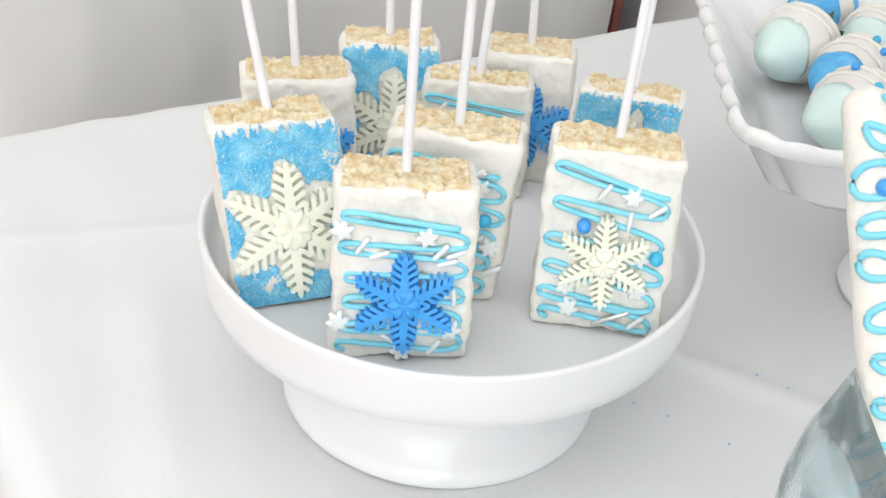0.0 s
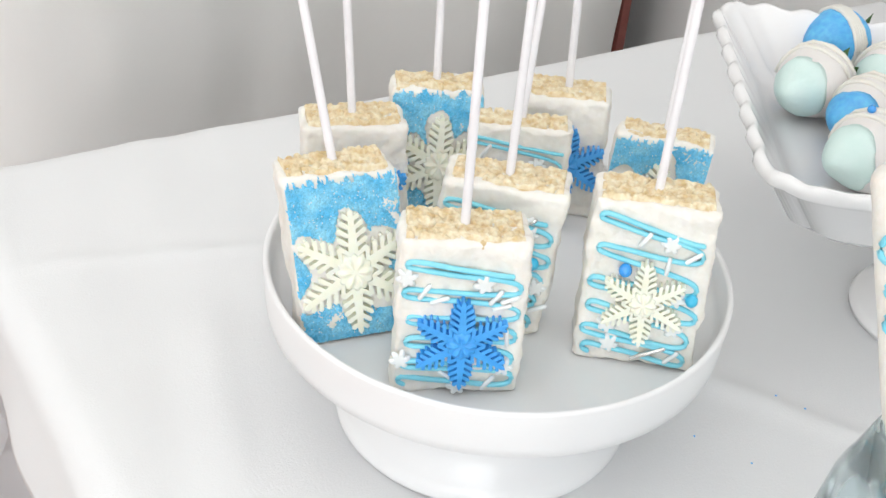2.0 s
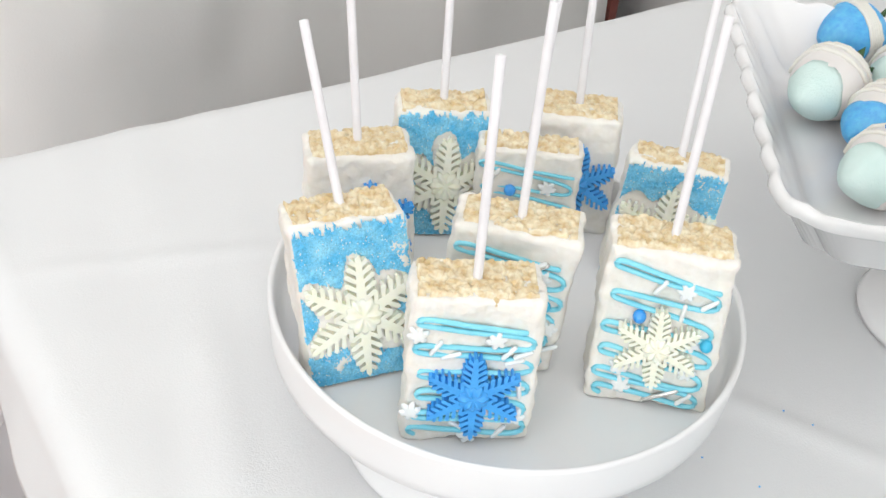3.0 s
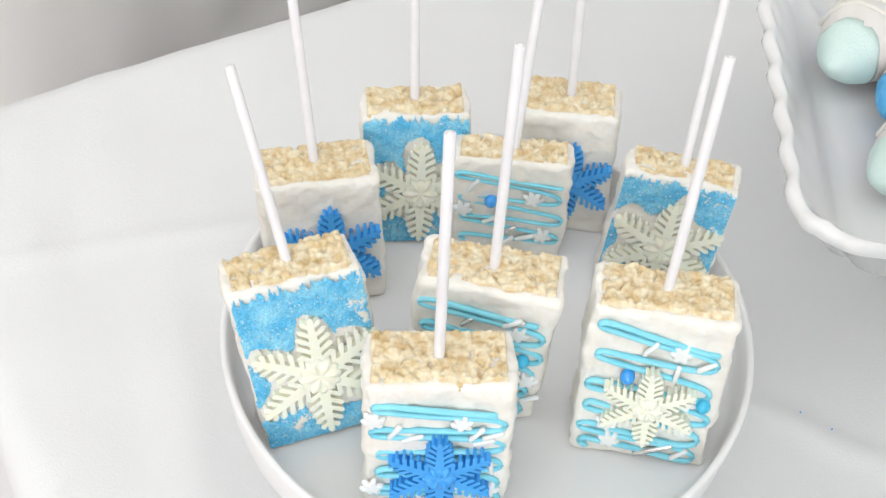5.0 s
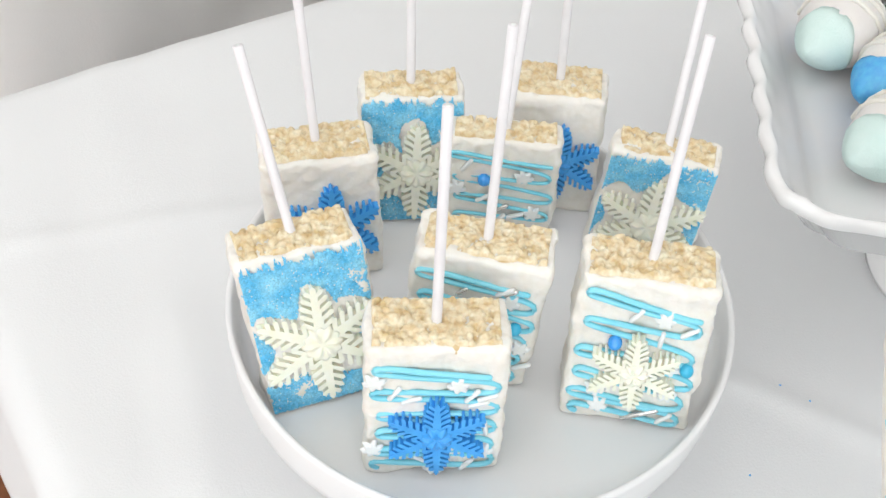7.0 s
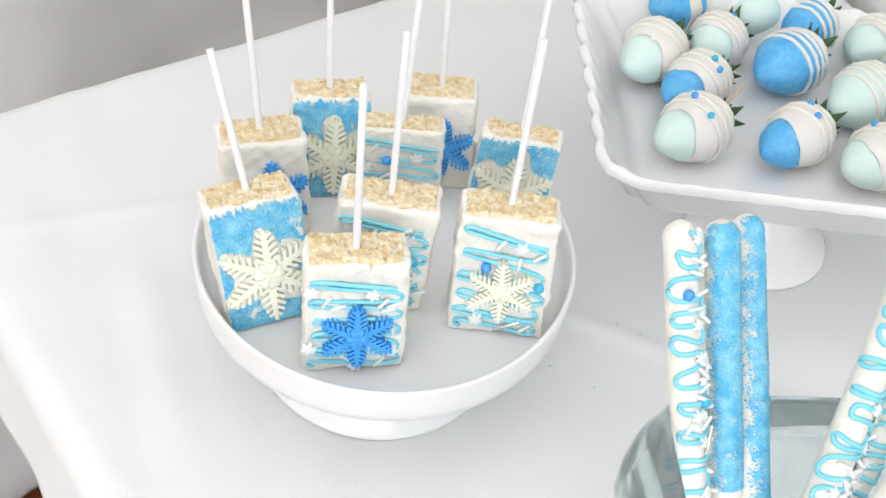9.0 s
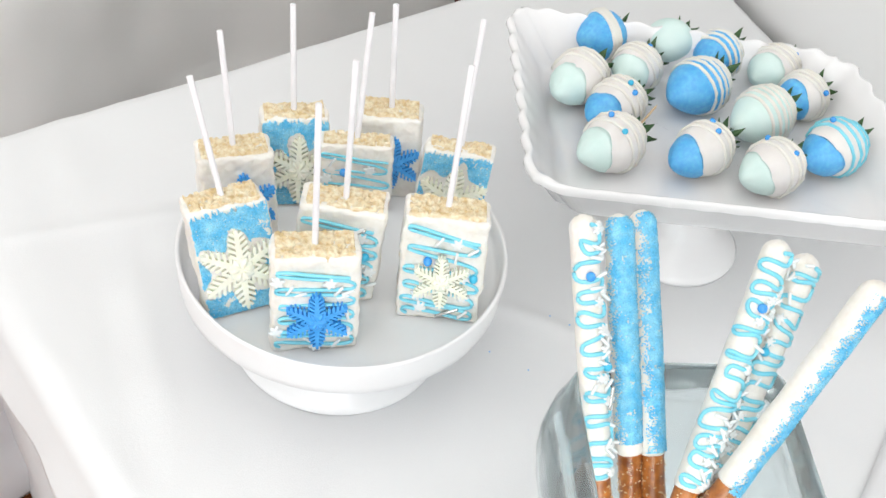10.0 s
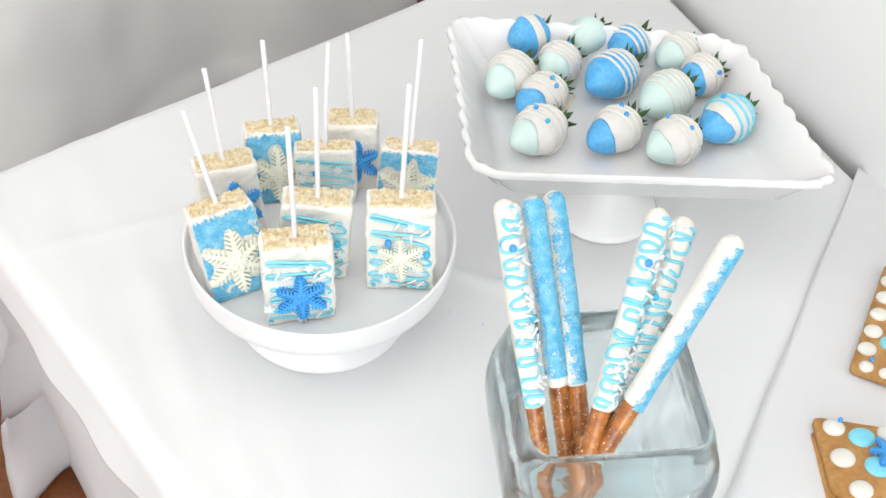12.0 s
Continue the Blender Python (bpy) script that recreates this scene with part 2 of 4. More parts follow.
# ---- the large structure ----
def slab(name, a, b, z0, z1, thick, material, holes=()):
    """A wall from a to b; thickness goes outwards. holes: (start, end, low, high) along it."""
    d = (b - a)
    length = d.length
    d.normalize()
    out = Vector((d.y, -d.x, 0))
    if out.dot(K - a) > 0:
        out = -out
    m = Matrix((( d.x, out.x, 0, a.x), (d.y, out.y, 0, a.y), (0, 0, 1, 0), (0, 0, 0, 1)))
    s = Soup()
    x = 0.0
    for h0, h1, low, high in holes:
        box(s, (x, 0, z0), (h0, thick, z1), m)
        box(s, (h0, 0, z0), (h1, thick, low), m)
        box(s, (h0, 0, high), (h1, thick, z1), m)
        x = h1
    box(s, (x, 0, z0), (length, thick, z1), m)
    ob = part(name, s, material, smooth=False, kind="structure")
    return tagged(ob, "plain white painted wall", "wall"), m


slab("wall_north", C1 - U * 0.1, C0 + U * 0.1, 0, CEIL, 0.1, PAINT)
slab("wall_east", C0, C3, 0, CEIL, 0.1, PAINT)
_, south = slab("wall_south", C3, C2, 0, CEIL, 0.1, PAINT, [(WIN_AT - 1.1, WIN_AT + 1.1, 0.8, 2.3)])
slab("wall_west", C1, C2, 0, CEIL, 0.1, PAINT)

s = Soup()
poly = [C0, C1, C2, C3]
mid = sum(poly, Vector()) / 4
wide = [mid + (p - mid) * 1.12 for p in poly]
for z0, z1, name, material, text, cat in ((-0.05, 0.0, "floor", WOOD, "reddish-brown wooden floor", "floor"), (CEIL, CEIL + 0.05, "ceiling", PLASTER, "plain white ceiling", "ceiling")):
    s = Soup()
    s.add([(p.x, p.y, z0) for p in wide] + [(p.x, p.y, z1) for p in wide],
          [(0, 1, 2, 3), (7, 6, 5, 4)] + [(i, i + 4, (i + 1) % 4 + 4, (i + 1) % 4) for i in range(4)])
    tagged(part(name, s, material, smooth=False, kind="structure"), text, cat)

window = thing("window_1", south @ pose(WIN_AT, 0.05, 0.8), "white-framed window letting in daylight", "window")
tagged(window, kind="structure")
for x in (-1.075, 0, 1.075):
    s = Soup()
    box(s, (x - 0.025, -0.03, 0), (x + 0.025, 0.03, 1.5))
    part("window_frame", s, FRAMEPAINT, window, smooth=False)
for z in (0.0, 1.45):
    s = Soup()
    box(s, (-1.1, -0.032, z), (1.1, 0.032, z + 0.05))
    part("window_frame", s, FRAMEPAINT, window, smooth=False)

# unseen panel above the added overhead fill
lamp = thing("added_fill_panel", pose(*CEIL_MID, 0, 0, 0), "flat white square panel added overhead for the fill light", "lamp")
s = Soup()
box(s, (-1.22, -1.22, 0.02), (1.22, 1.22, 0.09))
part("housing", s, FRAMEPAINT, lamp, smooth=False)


def sheet(f, nu, nv, thick=0.0):
    """A grid of f(s, t), s and t from 0 to 1; with a thickness it gets a second side."""
    so = Soup()
    so.v = [tuple(f(i / nu, j / nv)) for j in range(nv + 1) for i in range(nu + 1)]
    so.f = [(j * (nu + 1) + i, j * (nu + 1) + i + 1, (j + 1) * (nu + 1) + i + 1, (j + 1) * (nu + 1) + i) for j in range(nv) for i in range(nu)]
    return so


# curtain: soft vertical folds, one ironing crease across
def curtain_point(a, b):
    x = a * 2.6
    z = 0.01 + b * 2.38
    n = Vector((-U.y, U.x, 0))
    fold = 0.055 * noise.noise(Vector((x * 3.2, 0.3, z * 0.25))) + 0.026 * noise.noise(Vector((x * 9.0, 1.3, z * 0.6)))
    fold += 0.006 * noise.noise(Vector((x * 14, z * 9, 5)))
    zc = 0.33 + 0.05 * noise.noise(Vector((x * 3.0, 7.7, 0)))
    crease = 0.012 * math.exp(-((z - zc) / 0.016) ** 2)
    bell = 0.05 * max(0.0, 0.9 - z) * noise.noise(Vector((x * 2.2, 9.1, 0)))
    p = C0 - U * (x + 0.10) - n * (0.12 + fold + crease + bell)
    return Vector((p.x, p.y, z))


curtain = tagged(part("curtain", sheet(curtain_point, 190, 110), CURTAIN), "off-white fabric curtain with soft folds and a crease", "curtain")
s = Soup()
tube(s, [C0 - U * 2.7 + V * 0.09 + Vector((0, 0, 2.41)), C0 - U * 0.02 + V * 0.09 + Vector((0, 0, 2.41))], 0.012, 10)
tagged(part("curtain_rod", s, FRAMEPAINT), "white curtain rod above the fabric backdrop", "curtain rod")
s = Soup()
m = Matrix.Translation(C0 + V * 0.13 - U * 0.085) @ pose(0, 0, 0, 0, 0, 30.4)
box(s, (-0.011, -0.006, 0), (0.001, 0.006, 2.1), m)
tagged(part("wooden_post", s, REDWOOD, smooth=False), "dark red-brown wooden post in the room corner", "post")

# ---- table, skirt and cloth ----
TZ = 0.75
TW, TL = 0.86, 1.5


def wall_side(y):
    """How wide the table is at y along it: its far side runs along the wall."""
    return 0.822 - 0.2157 * max(0.0, y)


frame_m = Matrix(((U.x, V.x, 0, K.x), (U.y, V.y, 0, K.y), (0, 0, 1, 0), (0, 0, 0, 1)))
table = thing("table", frame_m, "plain folding table hidden under white cloths", "table")
s = Soup()
top_ring = [(0.012, 0.012), (wall_side(0) - 0.02, 0.012), (wall_side(TL) - 0.02, TL), (0.012, TL)]
s.add([(x, y, z) for z in (0.71, 0.742) for x, y in top_ring],
      [(3, 2, 1, 0), (4, 5, 6, 7)] + [(i, (i + 1) % 4, (i + 1) % 4 + 4, i + 4) for i in range(4)])
part("tabletop", s, TABLEWOOD, table, smooth=False)
for x, y in ((0.06, 0.06), (wall_side(0.06) - 0.08, 0.06), (0.06, TL - 0.08), (wall_side(TL) - 0.08, TL - 0.08)):
    s = Soup()
    tube(s, [(x, y, 0.012), (x, y, 0.71)], 0.016, 12)
    part("leg", s, TABLEWOOD, table)


def edge_walk(d):
    """How far out and down a cloth lies that goes d past the table's edge."""
    r = 0.022
    q = r * math.pi / 2
    if d <= 0:
        return d, 0.0
    if d < q:
        a = d / r
        return r * math.sin(a), -r * (1 - math.cos(a))
    return r + (d - q) * 0.14, -r - (d - q) * 0.99


def wrinkle(x, y):
    p = Vector((x, y, 0))
    z = 0.0026 * noise.noise(p * 6) + 0.0011 * noise.noise(p * 17 + Vector((3, 1, 0)))
    # folds ironed into the cloth: one behind the stand, one by the vase
    for (q0, q1, w, h) in ((Vector((0.17, 0.545, 0)), Vector((0.36, 0.445, 0)), 0.008, 0.0022), (Vector((-0.2, 0.60, 0)), Vector((0.02, 0.66, 0)), 0.006, 0.0012)):
        world_p = K + U * x + V * y
        d = q1 - q0
        t = (world_p - q0).dot(d) / d.dot(d)
        off = (world_p - q0).cross(d.normalized()).z
        fade = max(0.0, min(1.0, min(t + 0.15, 1.15 - t) * 5))
        z += h * fade * math.exp(-(off / w) ** 2)
    # soft ripples running along the open side
    z += 0.0032 * max(0.0, 0.22 - x) / 0.22 * noise.noise(Vector((x * 34 + y * 9, y * 4, 3)))
    return z


def cloth_point(a, b):
    drop = 0.075
    y = -drop + b * (TL + drop)
    x = -drop + a * (wall_side(y) + drop)
    ox, zx = edge_walk(-x)
    oy, zy = edge_walk(-y)
    px = -ox if x < 0 else x
    py = -oy if y < 0 else y
    z = TZ + min(zx, zy) + wrinkle(px, py)
    if min(zx, zy) < -0.02:
        k = min(1, (-min(zx, zy) - 0.02) / 0.05)
        wave = 0.016 * k * noise.noise(Vector((x * 3, y * 11, 4.0)))
        if zx < zy:
            px -= wave + 0.004 * k
        else:
            py -= wave + 0.004 * k
    return Vector((px, py, z))


cloth = part("tablecloth", sheet(cloth_point, 230, 300), CLOTH)
cloth.matrix_world = frame_m
sol = cloth.modifiers.new("thickness", "SOLIDIFY")
sol.thickness, sol.offset = 0.0012, -1
tagged(cloth, "white fabric tablecloth with faint creases and a short overhang", "tablecloth")


def skirt_point(a, b):
    # along the back edge, round the corner and down the open side
    run = a * (TW + TL)
    z = 0.004 + (1 - b) * 0.715
    low = 1 - z / 0.72
    fold = (0.014 + 0.05 * low) * noise.noise(Vector((run * 9.0, 2.2, low * 0.6))) + (0.004 + 0.018 * low) * noise.noise(Vector((run * 25, 1.0, low * 1.5))) + 0.004 * noise.noise(Vector((run * 48, low * 9, 3)))
    out = 0.004 + 0.05 * low + fold * 0.9
    out = max(out, 0.001)
    corner = math.exp(-((run - TW) / 0.16) ** 2)
    puddle = 0.12 * low ** 1.3 * corner * (1 + 0.35 * noise.noise(Vector((run * 22, low * 3, 6))))
    if run < TW:
        x, y = min(TW - run, wall_side(0)), -out
        if x < 0.05:
            x -= out * (1 - x / 0.05)
    else:
        inner = 0.012 * low + 0.35 * fold
        x, y = inner + 0.004, run - TW
        if y < 0.05:
            y -= out * (1 - y / 0.05)
        puddle *= max(0.0, 1 - y / 0.12)
    return Vector((x + puddle * 0.25, y - puddle, z))


skirt = part("table_skirt", sheet(skirt_point, 380, 40), SKIRT)
skirt.matrix_world = frame_m
sol = skirt.modifiers.new("thickness", "SOLIDIFY")
sol.thickness = 0.0012
tagged(skirt, "long white under-cloth hanging in folds to the floor", "table skirt")

# a second cloth laid over the first, its straight edge showing
over_a, over_b = Vector((0.2447, 0.0997, 0)), Vector((0.613, 0.646, 0))
over_d = (over_b - over_a)
over_n = Vector((over_d.y, -over_d.x, 0)).normalized()


def over_point(a, b):
    p = over_a + over_d * a
    reach = 0.02 + 0.55 * (1 - a)
    p = p + over_n * (reach * b + 0.0006 * math.sin(a * 23) * (1 - b))
    q = p - K
    z = TZ + wrinkle(q.dot(U), q.dot(V)) + 0.0016 + 0.0006 * noise.noise(p * 40) + 0.0004 * math.exp(-(b * reach / 0.008) ** 2)
    return Vector((p.x, p.y, z))


over = part("overlay_cloth", sheet(over_point, 120, 40), SHADED_OVERCLOTH)
sol = over.modifiers.new("thickness", "SOLIDIFY")
sol.thickness, sol.offset = 0.0012, -1
tagged(over, "second white cloth overlapping the tablecloth in a straight edge", "tablecloth")

# ---- cake stand ----
SX, SY = 0.0589, 0.5053
PLATE = 0.8297
stand = thing("cake_stand", pose(SX, SY, TZ + 0.001), "smooth white round cake stand on a wide foot", "cake stand")
s = Soup()
p0 = PLATE - TZ - 0.001
lathe(s, [(0, p0), (0.1055, p0), (0.1085, p0 + 0.002), (0.1098, p0 + 0.006), (0.1110, p0 + 0.0152), (0.1122, p0 + 0.0164), (0.1138, p0 + 0.0160), (0.1143, p0 + 0.0146),
          (0.1132, p0 - 0.004), (0.1124, p0 - 0.0098), (0.1110, p0 - 0.0110), (0.100, p0 - 0.0095), (0.055, p0 - 0.0075), (0, p0 - 0.0075)], 128)
part("plate", s, MELAMINE, stand)
s = Soup()
h = p0 - 0.0078
lathe(s, [(0.0, h), (0.062, h), (0.0625, h - 0.003), (0.0635, h * 0.7), (0.0655, h * 0.45), (0.069, h * 0.2), (0.0738, 0.010), (0.0762, 0.005), (0.0766, 0.002), (0.0755, 0.0), (0.071, 0.0), (0.066, 0.012), (0.0, 0.02)], 128)
part("pedestal", s, MELAMINE, stand)


# ---- cereal treats on sticks ----
def feather(radius, barbs, inset=0.0):
    """Outline of one snowflake arm along +x, its barbs standing off at 60 degrees; inset draws the edge in."""
    upper = [(radius * 0.10, radius * 0.085)]
    for i in range(barbs):
        f = i / (barbs - 1)
        t = 0.30 + 0.55 * f
        spine = 0.075 - 0.035 * f
        ln = 0.055 + 0.135 * math.sin(math.pi * (0.30 + 0.60 * f))
        wide = 0.027
        ax, ay = 0.50 * ln, 0.86 * ln
        upper += [(radius * (t - wide), radius * spine), (radius * (t - wide + ax), radius * (spine + ay)),
                  (radius * (t + ax + 0.012), radius * (spine + ay + 0.012)), (radius * (t + wide + ax), radius * (spine + ay - 0.02)),
                  (radius * (t + wide), radius * spine)]
    upper.append((radius * 0.95, radius * 0.035))
    ring = [Vector(p) for p in upper] + [Vector((radius, 0))] + [Vector((p[0], -p[1])) for p in reversed(upper)]
    if not inset:
        return ring
    out = []
    n = len(ring)
    for i, p in enumerate(ring):
        e0, e1 = (p - ring[i - 1]).normalized(), (ring[(i + 1) % n] - p).normalized()
        normal = Vector((e0.y + e1.y, -e0.x - e1.x))
        out.append(p + normal.normalized() * inset if normal.length > 1e-6 else p)
    return out


def rosette(so, place, radius, depth, lobes, cut, petals, n=72, rows=9):
    """A domed disc with a scalloped edge and raised petals; place(x, z, height) sets each point."""
    k = len(so.v)
    so.v.append(tuple(place(0, 0, depth * (1.05 if petals else 0.9))))
    for i in range(1, rows + 1):
        f = i / rows
        for j in range(n):
            a = 2 * math.pi * j / n
            r = radius * f * (1 - cut * f * (0.5 - 0.5 * math.cos(lobes * a)) ** 1.5)
            h = depth * (1 - 0.12 * f * f)
            if petals:
                c = 0.5 + 0.5 * math.cos(petals * a)
                h += depth * 0.26 * c ** 1.3 * math.exp(-((f - 0.5) / 0.24) ** 2)
            if i == rows:
                h = 0.0
            so.v.append(tuple(place(r * math.cos(a), r * math.sin(a), h)))
    for j in range(n):
        so.f.append((k, k + 1 + j, k + 1 + (j + 1) % n))
    for i in range(rows - 1):
        for j in range(n):
            p, q = k + 1 + i * n + j, k + 1 + i * n + (j + 1) % n
            so.f.append((p, p + n, q + n, q))


def snowflake(parent, x, z, y, radius, depth, material, label, turn=0.0, barbs=5):
    """A six-armed feathered candy snowflake lying on the plane y, coming out towards -y."""
    so = Soup()
    ct, st = math.cos(turn), math.sin(turn)
    rosette(so, lambda px, pz, h: (x + px * ct - pz * st, y - h, z + px * st + pz * ct), radius * 0.34, depth * 1.05, 12, 0.16, 6)
    flake = part("snowflake", so, material, parent, label)
    n = len(feather(radius, barbs))
    for k in range(6):
        so = Soup()
        a = math.pi / 2 + turn + k * math.pi / 3
        d, e = Vector((math.cos(a), math.sin(a))), Vector((-math.sin(a), math.cos(a)))
        for inset, h in ((0, 0), (0, depth * 0.66), (-radius * 0.013, depth * 0.9)):
            for p in feather(radius, barbs, inset):
                q = d * p.x + e * p.y
                # the arm is thicker along its middle
                ridge = depth * 0.16 * max(0.0, 1 - abs(p.y) / (radius * 0.12)) if inset else 0.0
                so.v.append((x + q.x, y - h - ridge, z + q.y))
        for i in range(2):
            so.f += [(i * n + j, (i + 1) * n + j, (i + 1) * n + (j + 1) % n, i * n + (j + 1) % n) for j in range(n)]
        so.f.append(tuple(2 * n + j for j in reversed(range(n))))
        part("arm", so, material, flake, smooth=False)
    return flake


def mini_flake(so, x, z, y, r=0.0050, turn=0.3):
    ct, st = math.cos(turn), math.sin(turn)
    rosette(so, lambda px, pz, h: (x + px * ct - pz * st, y - h, z + px * st + pz * ct), r, 0.0017, 6, 0.48, 0, 48, 5)


def rod_sprinkle(so, x, z, y, length=0.0072, turn=0.5, r=0.0011):
    d = Vector((math.cos(turn), 0, math.sin(turn))) * length / 2
    c = Vector((x, y - r * 0.8, z))
    tube(so, [c - d, c, c + d], r, 7)


def zigzag(w, h, lefts, rights, rng, y, tight=0.027, loose=0.046):
    """Icing piped to and fro: tight loops at the given heights on both sides, slanting runs between them."""
    turns = []
    for i in range(max(len(lefts), len(rights))):
        turns += [(1, rights[i])] if i < len(rights) else []
        turns += [(-1, lefts[i])] if i < len(lefts) else []
    pts = []
    for i, (side, v) in enumerate(turns):
        g = (tight if side < 0 else loose) * rng.uniform(0.8, 1.2)
        half = w / 2 * rng.uniform(0.83, 0.95)
        r = g * h
        for k in range(7) if i else (5, 6):
            a = math.pi / 2 - math.pi * k / 6
            pts.append(Vector((side * (half - r * 1.4 + r * 1.4 * math.cos(a)), y, v * h + r * math.sin(a))))
        if i + 1 < len(turns):
            nside, nv = turns[i + 1]
            p0, p1 = pts[-1], Vector((nside * w / 2 * 0.85, y, (nv + (tight if nside < 0 else loose)) * h))
            bow = rng.uniform(-0.010, 0.014) * h
            for k in range(1, 9):
                f = k / 9
                pts.append(p0.lerp(p1, f) + Vector((0, 0.00015 * math.sin(k * 2.1 + i), bow * math.sin(math.pi * f) + 0.0003 * math.sin(f * 9 + i))))
    for _ in range(2):
        pts = [pts[0]] + [(pts[i - 1] + pts[i] * 2 + pts[i + 1]) / 4 for i in range(1, len(pts) - 1)] + [pts[-1]]
    return pts


def sugar_patch(so, w, h, y, keep, rng, step=0.00062):
    """A crust of sugar grains over the parts of the face that keep(u, v) names."""
    nu, nv = int(w / step), int(h / step)
    idx = {}

    def vert(i, j, inside):
        if (i, j) not in idx:
            idx[i, j] = len(so.v)
            lift = 0.0007 + rng.uniform(-0.00035, 0.0005) if inside else -0.0003
            so.v.append(((i / nu - 0.5) * w + rng.uniform(-1, 1) * step * 0.25, y - lift, j / nv * h + rng.uniform(-1, 1) * step * 0.25))
        return idx[i, j]
    on = [[keep(2 * i / nu - 1, j / nv) for j in range(nv + 1)] for i in range(nu + 1)]
    for i in range(nu):
        for j in range(nv):
            c = (on[i][j], on[i + 1][j], on[i + 1][j + 1], on[i][j + 1])
            if sum(c) >= 3:
                so.f.append(tuple(vert(a, b, on[a][b]) for a, b in ((i, j), (i + 1, j), (i + 1, j + 1), (i, j + 1))))


def stick(parent, base, tip):
    so = Soup()
    base, tip = Vector(base), Vector(tip)
    d = (tip - base).normalized()
    tube(so, [base - d * 0.012, base, (base + tip) / 2, tip], 0.00205, 16, cap=0.14, cap_r=0.86)
    part("stick", so, PAPER, parent)
    ring = Soup()
    tube(ring, [tip - d * 0.001, tip + d * 0.0005], 0.0009, 12, cap=0.05, cap_r=0.9)
    part("stick_core", ring, SPRINKLE, parent)


def treat(label, kind, x, y, yaw, w, thick, h, lean, tip, seed):
    rng = random.Random(seed)
    m = pose(x, y, PLATE + 0.0003, 0, 0, yaw)
    t = thing("cereal_treat", m, label, "cereal treat", "treats on the cake stand")
    part("coating", soft_box(w, thick, h - 0.0012, 0.0028, 40, 0.0012, seed, 150), COATING, t, "white candy coating")
    # cereal showing on top: puffs pressed into one crust, with gaps between them
    cw, ct = w - 0.0050, thick - 0.0040
    nx, ny = int(cw / 0.00055), int(ct / 0.00055)
    gx, gy = np.meshgrid(np.linspace(-cw / 2, cw / 2, nx + 1), np.linspace(-ct / 2, ct / 2, ny + 1))
    high = np.full(gx.shape, -0.0024)
    for i in range(int(cw * ct / (0.0027 * 0.0019) * 2.4)):
        px, py = rng.uniform(-cw / 2, cw / 2), rng.uniform(-ct / 2, ct / 2)
        a, long_, short = rng.uniform(0, 3.14), rng.uniform(0.0013, 0.0025), rng.uniform(0.0009, 0.0013)
        dx, dy = gx - px, gy - py
        e = ((dx * math.cos(a) + dy * math.sin(a)) / long_) ** 2 + ((dy * math.cos(a) - dx * math.sin(a)) / short) ** 2
        rise = rng.uniform(-0.0019, -0.0004) + 0.0014 * noise.noise(Vector((px * 120, py * 120, seed)))
        high = np.maximum(high, np.where(e < 1, rise + 0.0012 * np.sqrt(np.maximum(0.0, 1 - e)), -0.0024))
    rim_ = np.minimum(cw / 2 - np.abs(gx), ct / 2 - np.abs(gy))
    high = high - np.maximum(0.0, 0.0009 - rim_) * 0.8
    high[rim_ < 1e-6] = -0.0046
    so = Soup()
    so.v = [(float(gx[q, p]), float(gy[q, p]), h + 0.0006 + float(high[q, p])) for q in range(ny + 1) for p in range(nx + 1)]
    so.f = [(q * (nx + 1) + p, q * (nx + 1) + p + 1, (q + 1) * (nx + 1) + p + 1, (q + 1) * (nx + 1) + p) for q in range(ny) for p in range(nx)]
    core = soft_box(w - 0.0052, thick - 0.0046, 0.008, 0.0014, 20, 0.0009, seed + 40, 330)
    for v in core.verts:
        v.co.z += h - 0.0098
    part("marshmallow_core", core, DOUGH, t, "sticky golden marshmallow and rice")
    part("puffed_rice_top", so, CEREAL, t, "golden puffed rice held by marshmallow", kind="stuff")
    fy = -thick / 2
    flake_label = "ivory candy snowflake"
    if kind == "sugar":
        so = Soup()
        cz = 0.43

        def keep(u, v):
            dx, dz = u * w / 2, (v - cz) * h
            r, a = math.hypot(dx, dz), math.atan2(dz, dx) - math.pi / 2
            star = w * (0.44 + 0.10 * math.cos(6 * a)) + 0.010 * noise.noise(Vector((u * 2.2, v * 3.4, seed)))
            edge = 0.985 + 0.045 * noise.noise(Vector((u * 5, seed, 2))) + 0.06 * noise.noise(Vector((u * 19, seed, 8)))
            rim = abs(u) < 0.985 + 0.03 * noise.noise(Vector((v * 14, seed, 5)))
            grain = 0.22 * noise.noise(Vector((u * 11, v * 16, seed))) + 0.5 * noise.noise(Vector((u * 34, v * 50, seed))) + 0.16 * rng.random()
            inside = min((edge - v) * 13, (r - star) / w * 26, 1.4)
            return inside > 0.08 + 0.85 * grain and rim and v > 0.012
        sugar_patch(so, w, h, fy - 0.0002, keep, rng)
        part("blue_sugar", so, BLUESUGAR, t, "sparkling blue sugar crust")
        # the crust's sparkle, put on as small opaque white specks
        so = Soup()
        for _ in range(260):
            u, v = rng.uniform(-0.97, 0.97), rng.uniform(0.03, 0.96)
            if keep(u, v):
                blob(so, (u * w / 2, fy - 0.0011, v * h), rng.uniform(0.00016, 0.00036), (rng.uniform(0, 3), rng.uniform(0, 3), 0))
        part("sugar_glints", so, SPRINKLE, t, "tiny white specks standing in for the sugar's glints", smooth=False, kind="stuff")
        snowflake(t, 0.001, cz * h, fy + 0.0002, w * 0.555, 0.0036, WHITEFLAKE, flake_label, rng.uniform(-0.06, 0.06))
    elif kind == "plain":
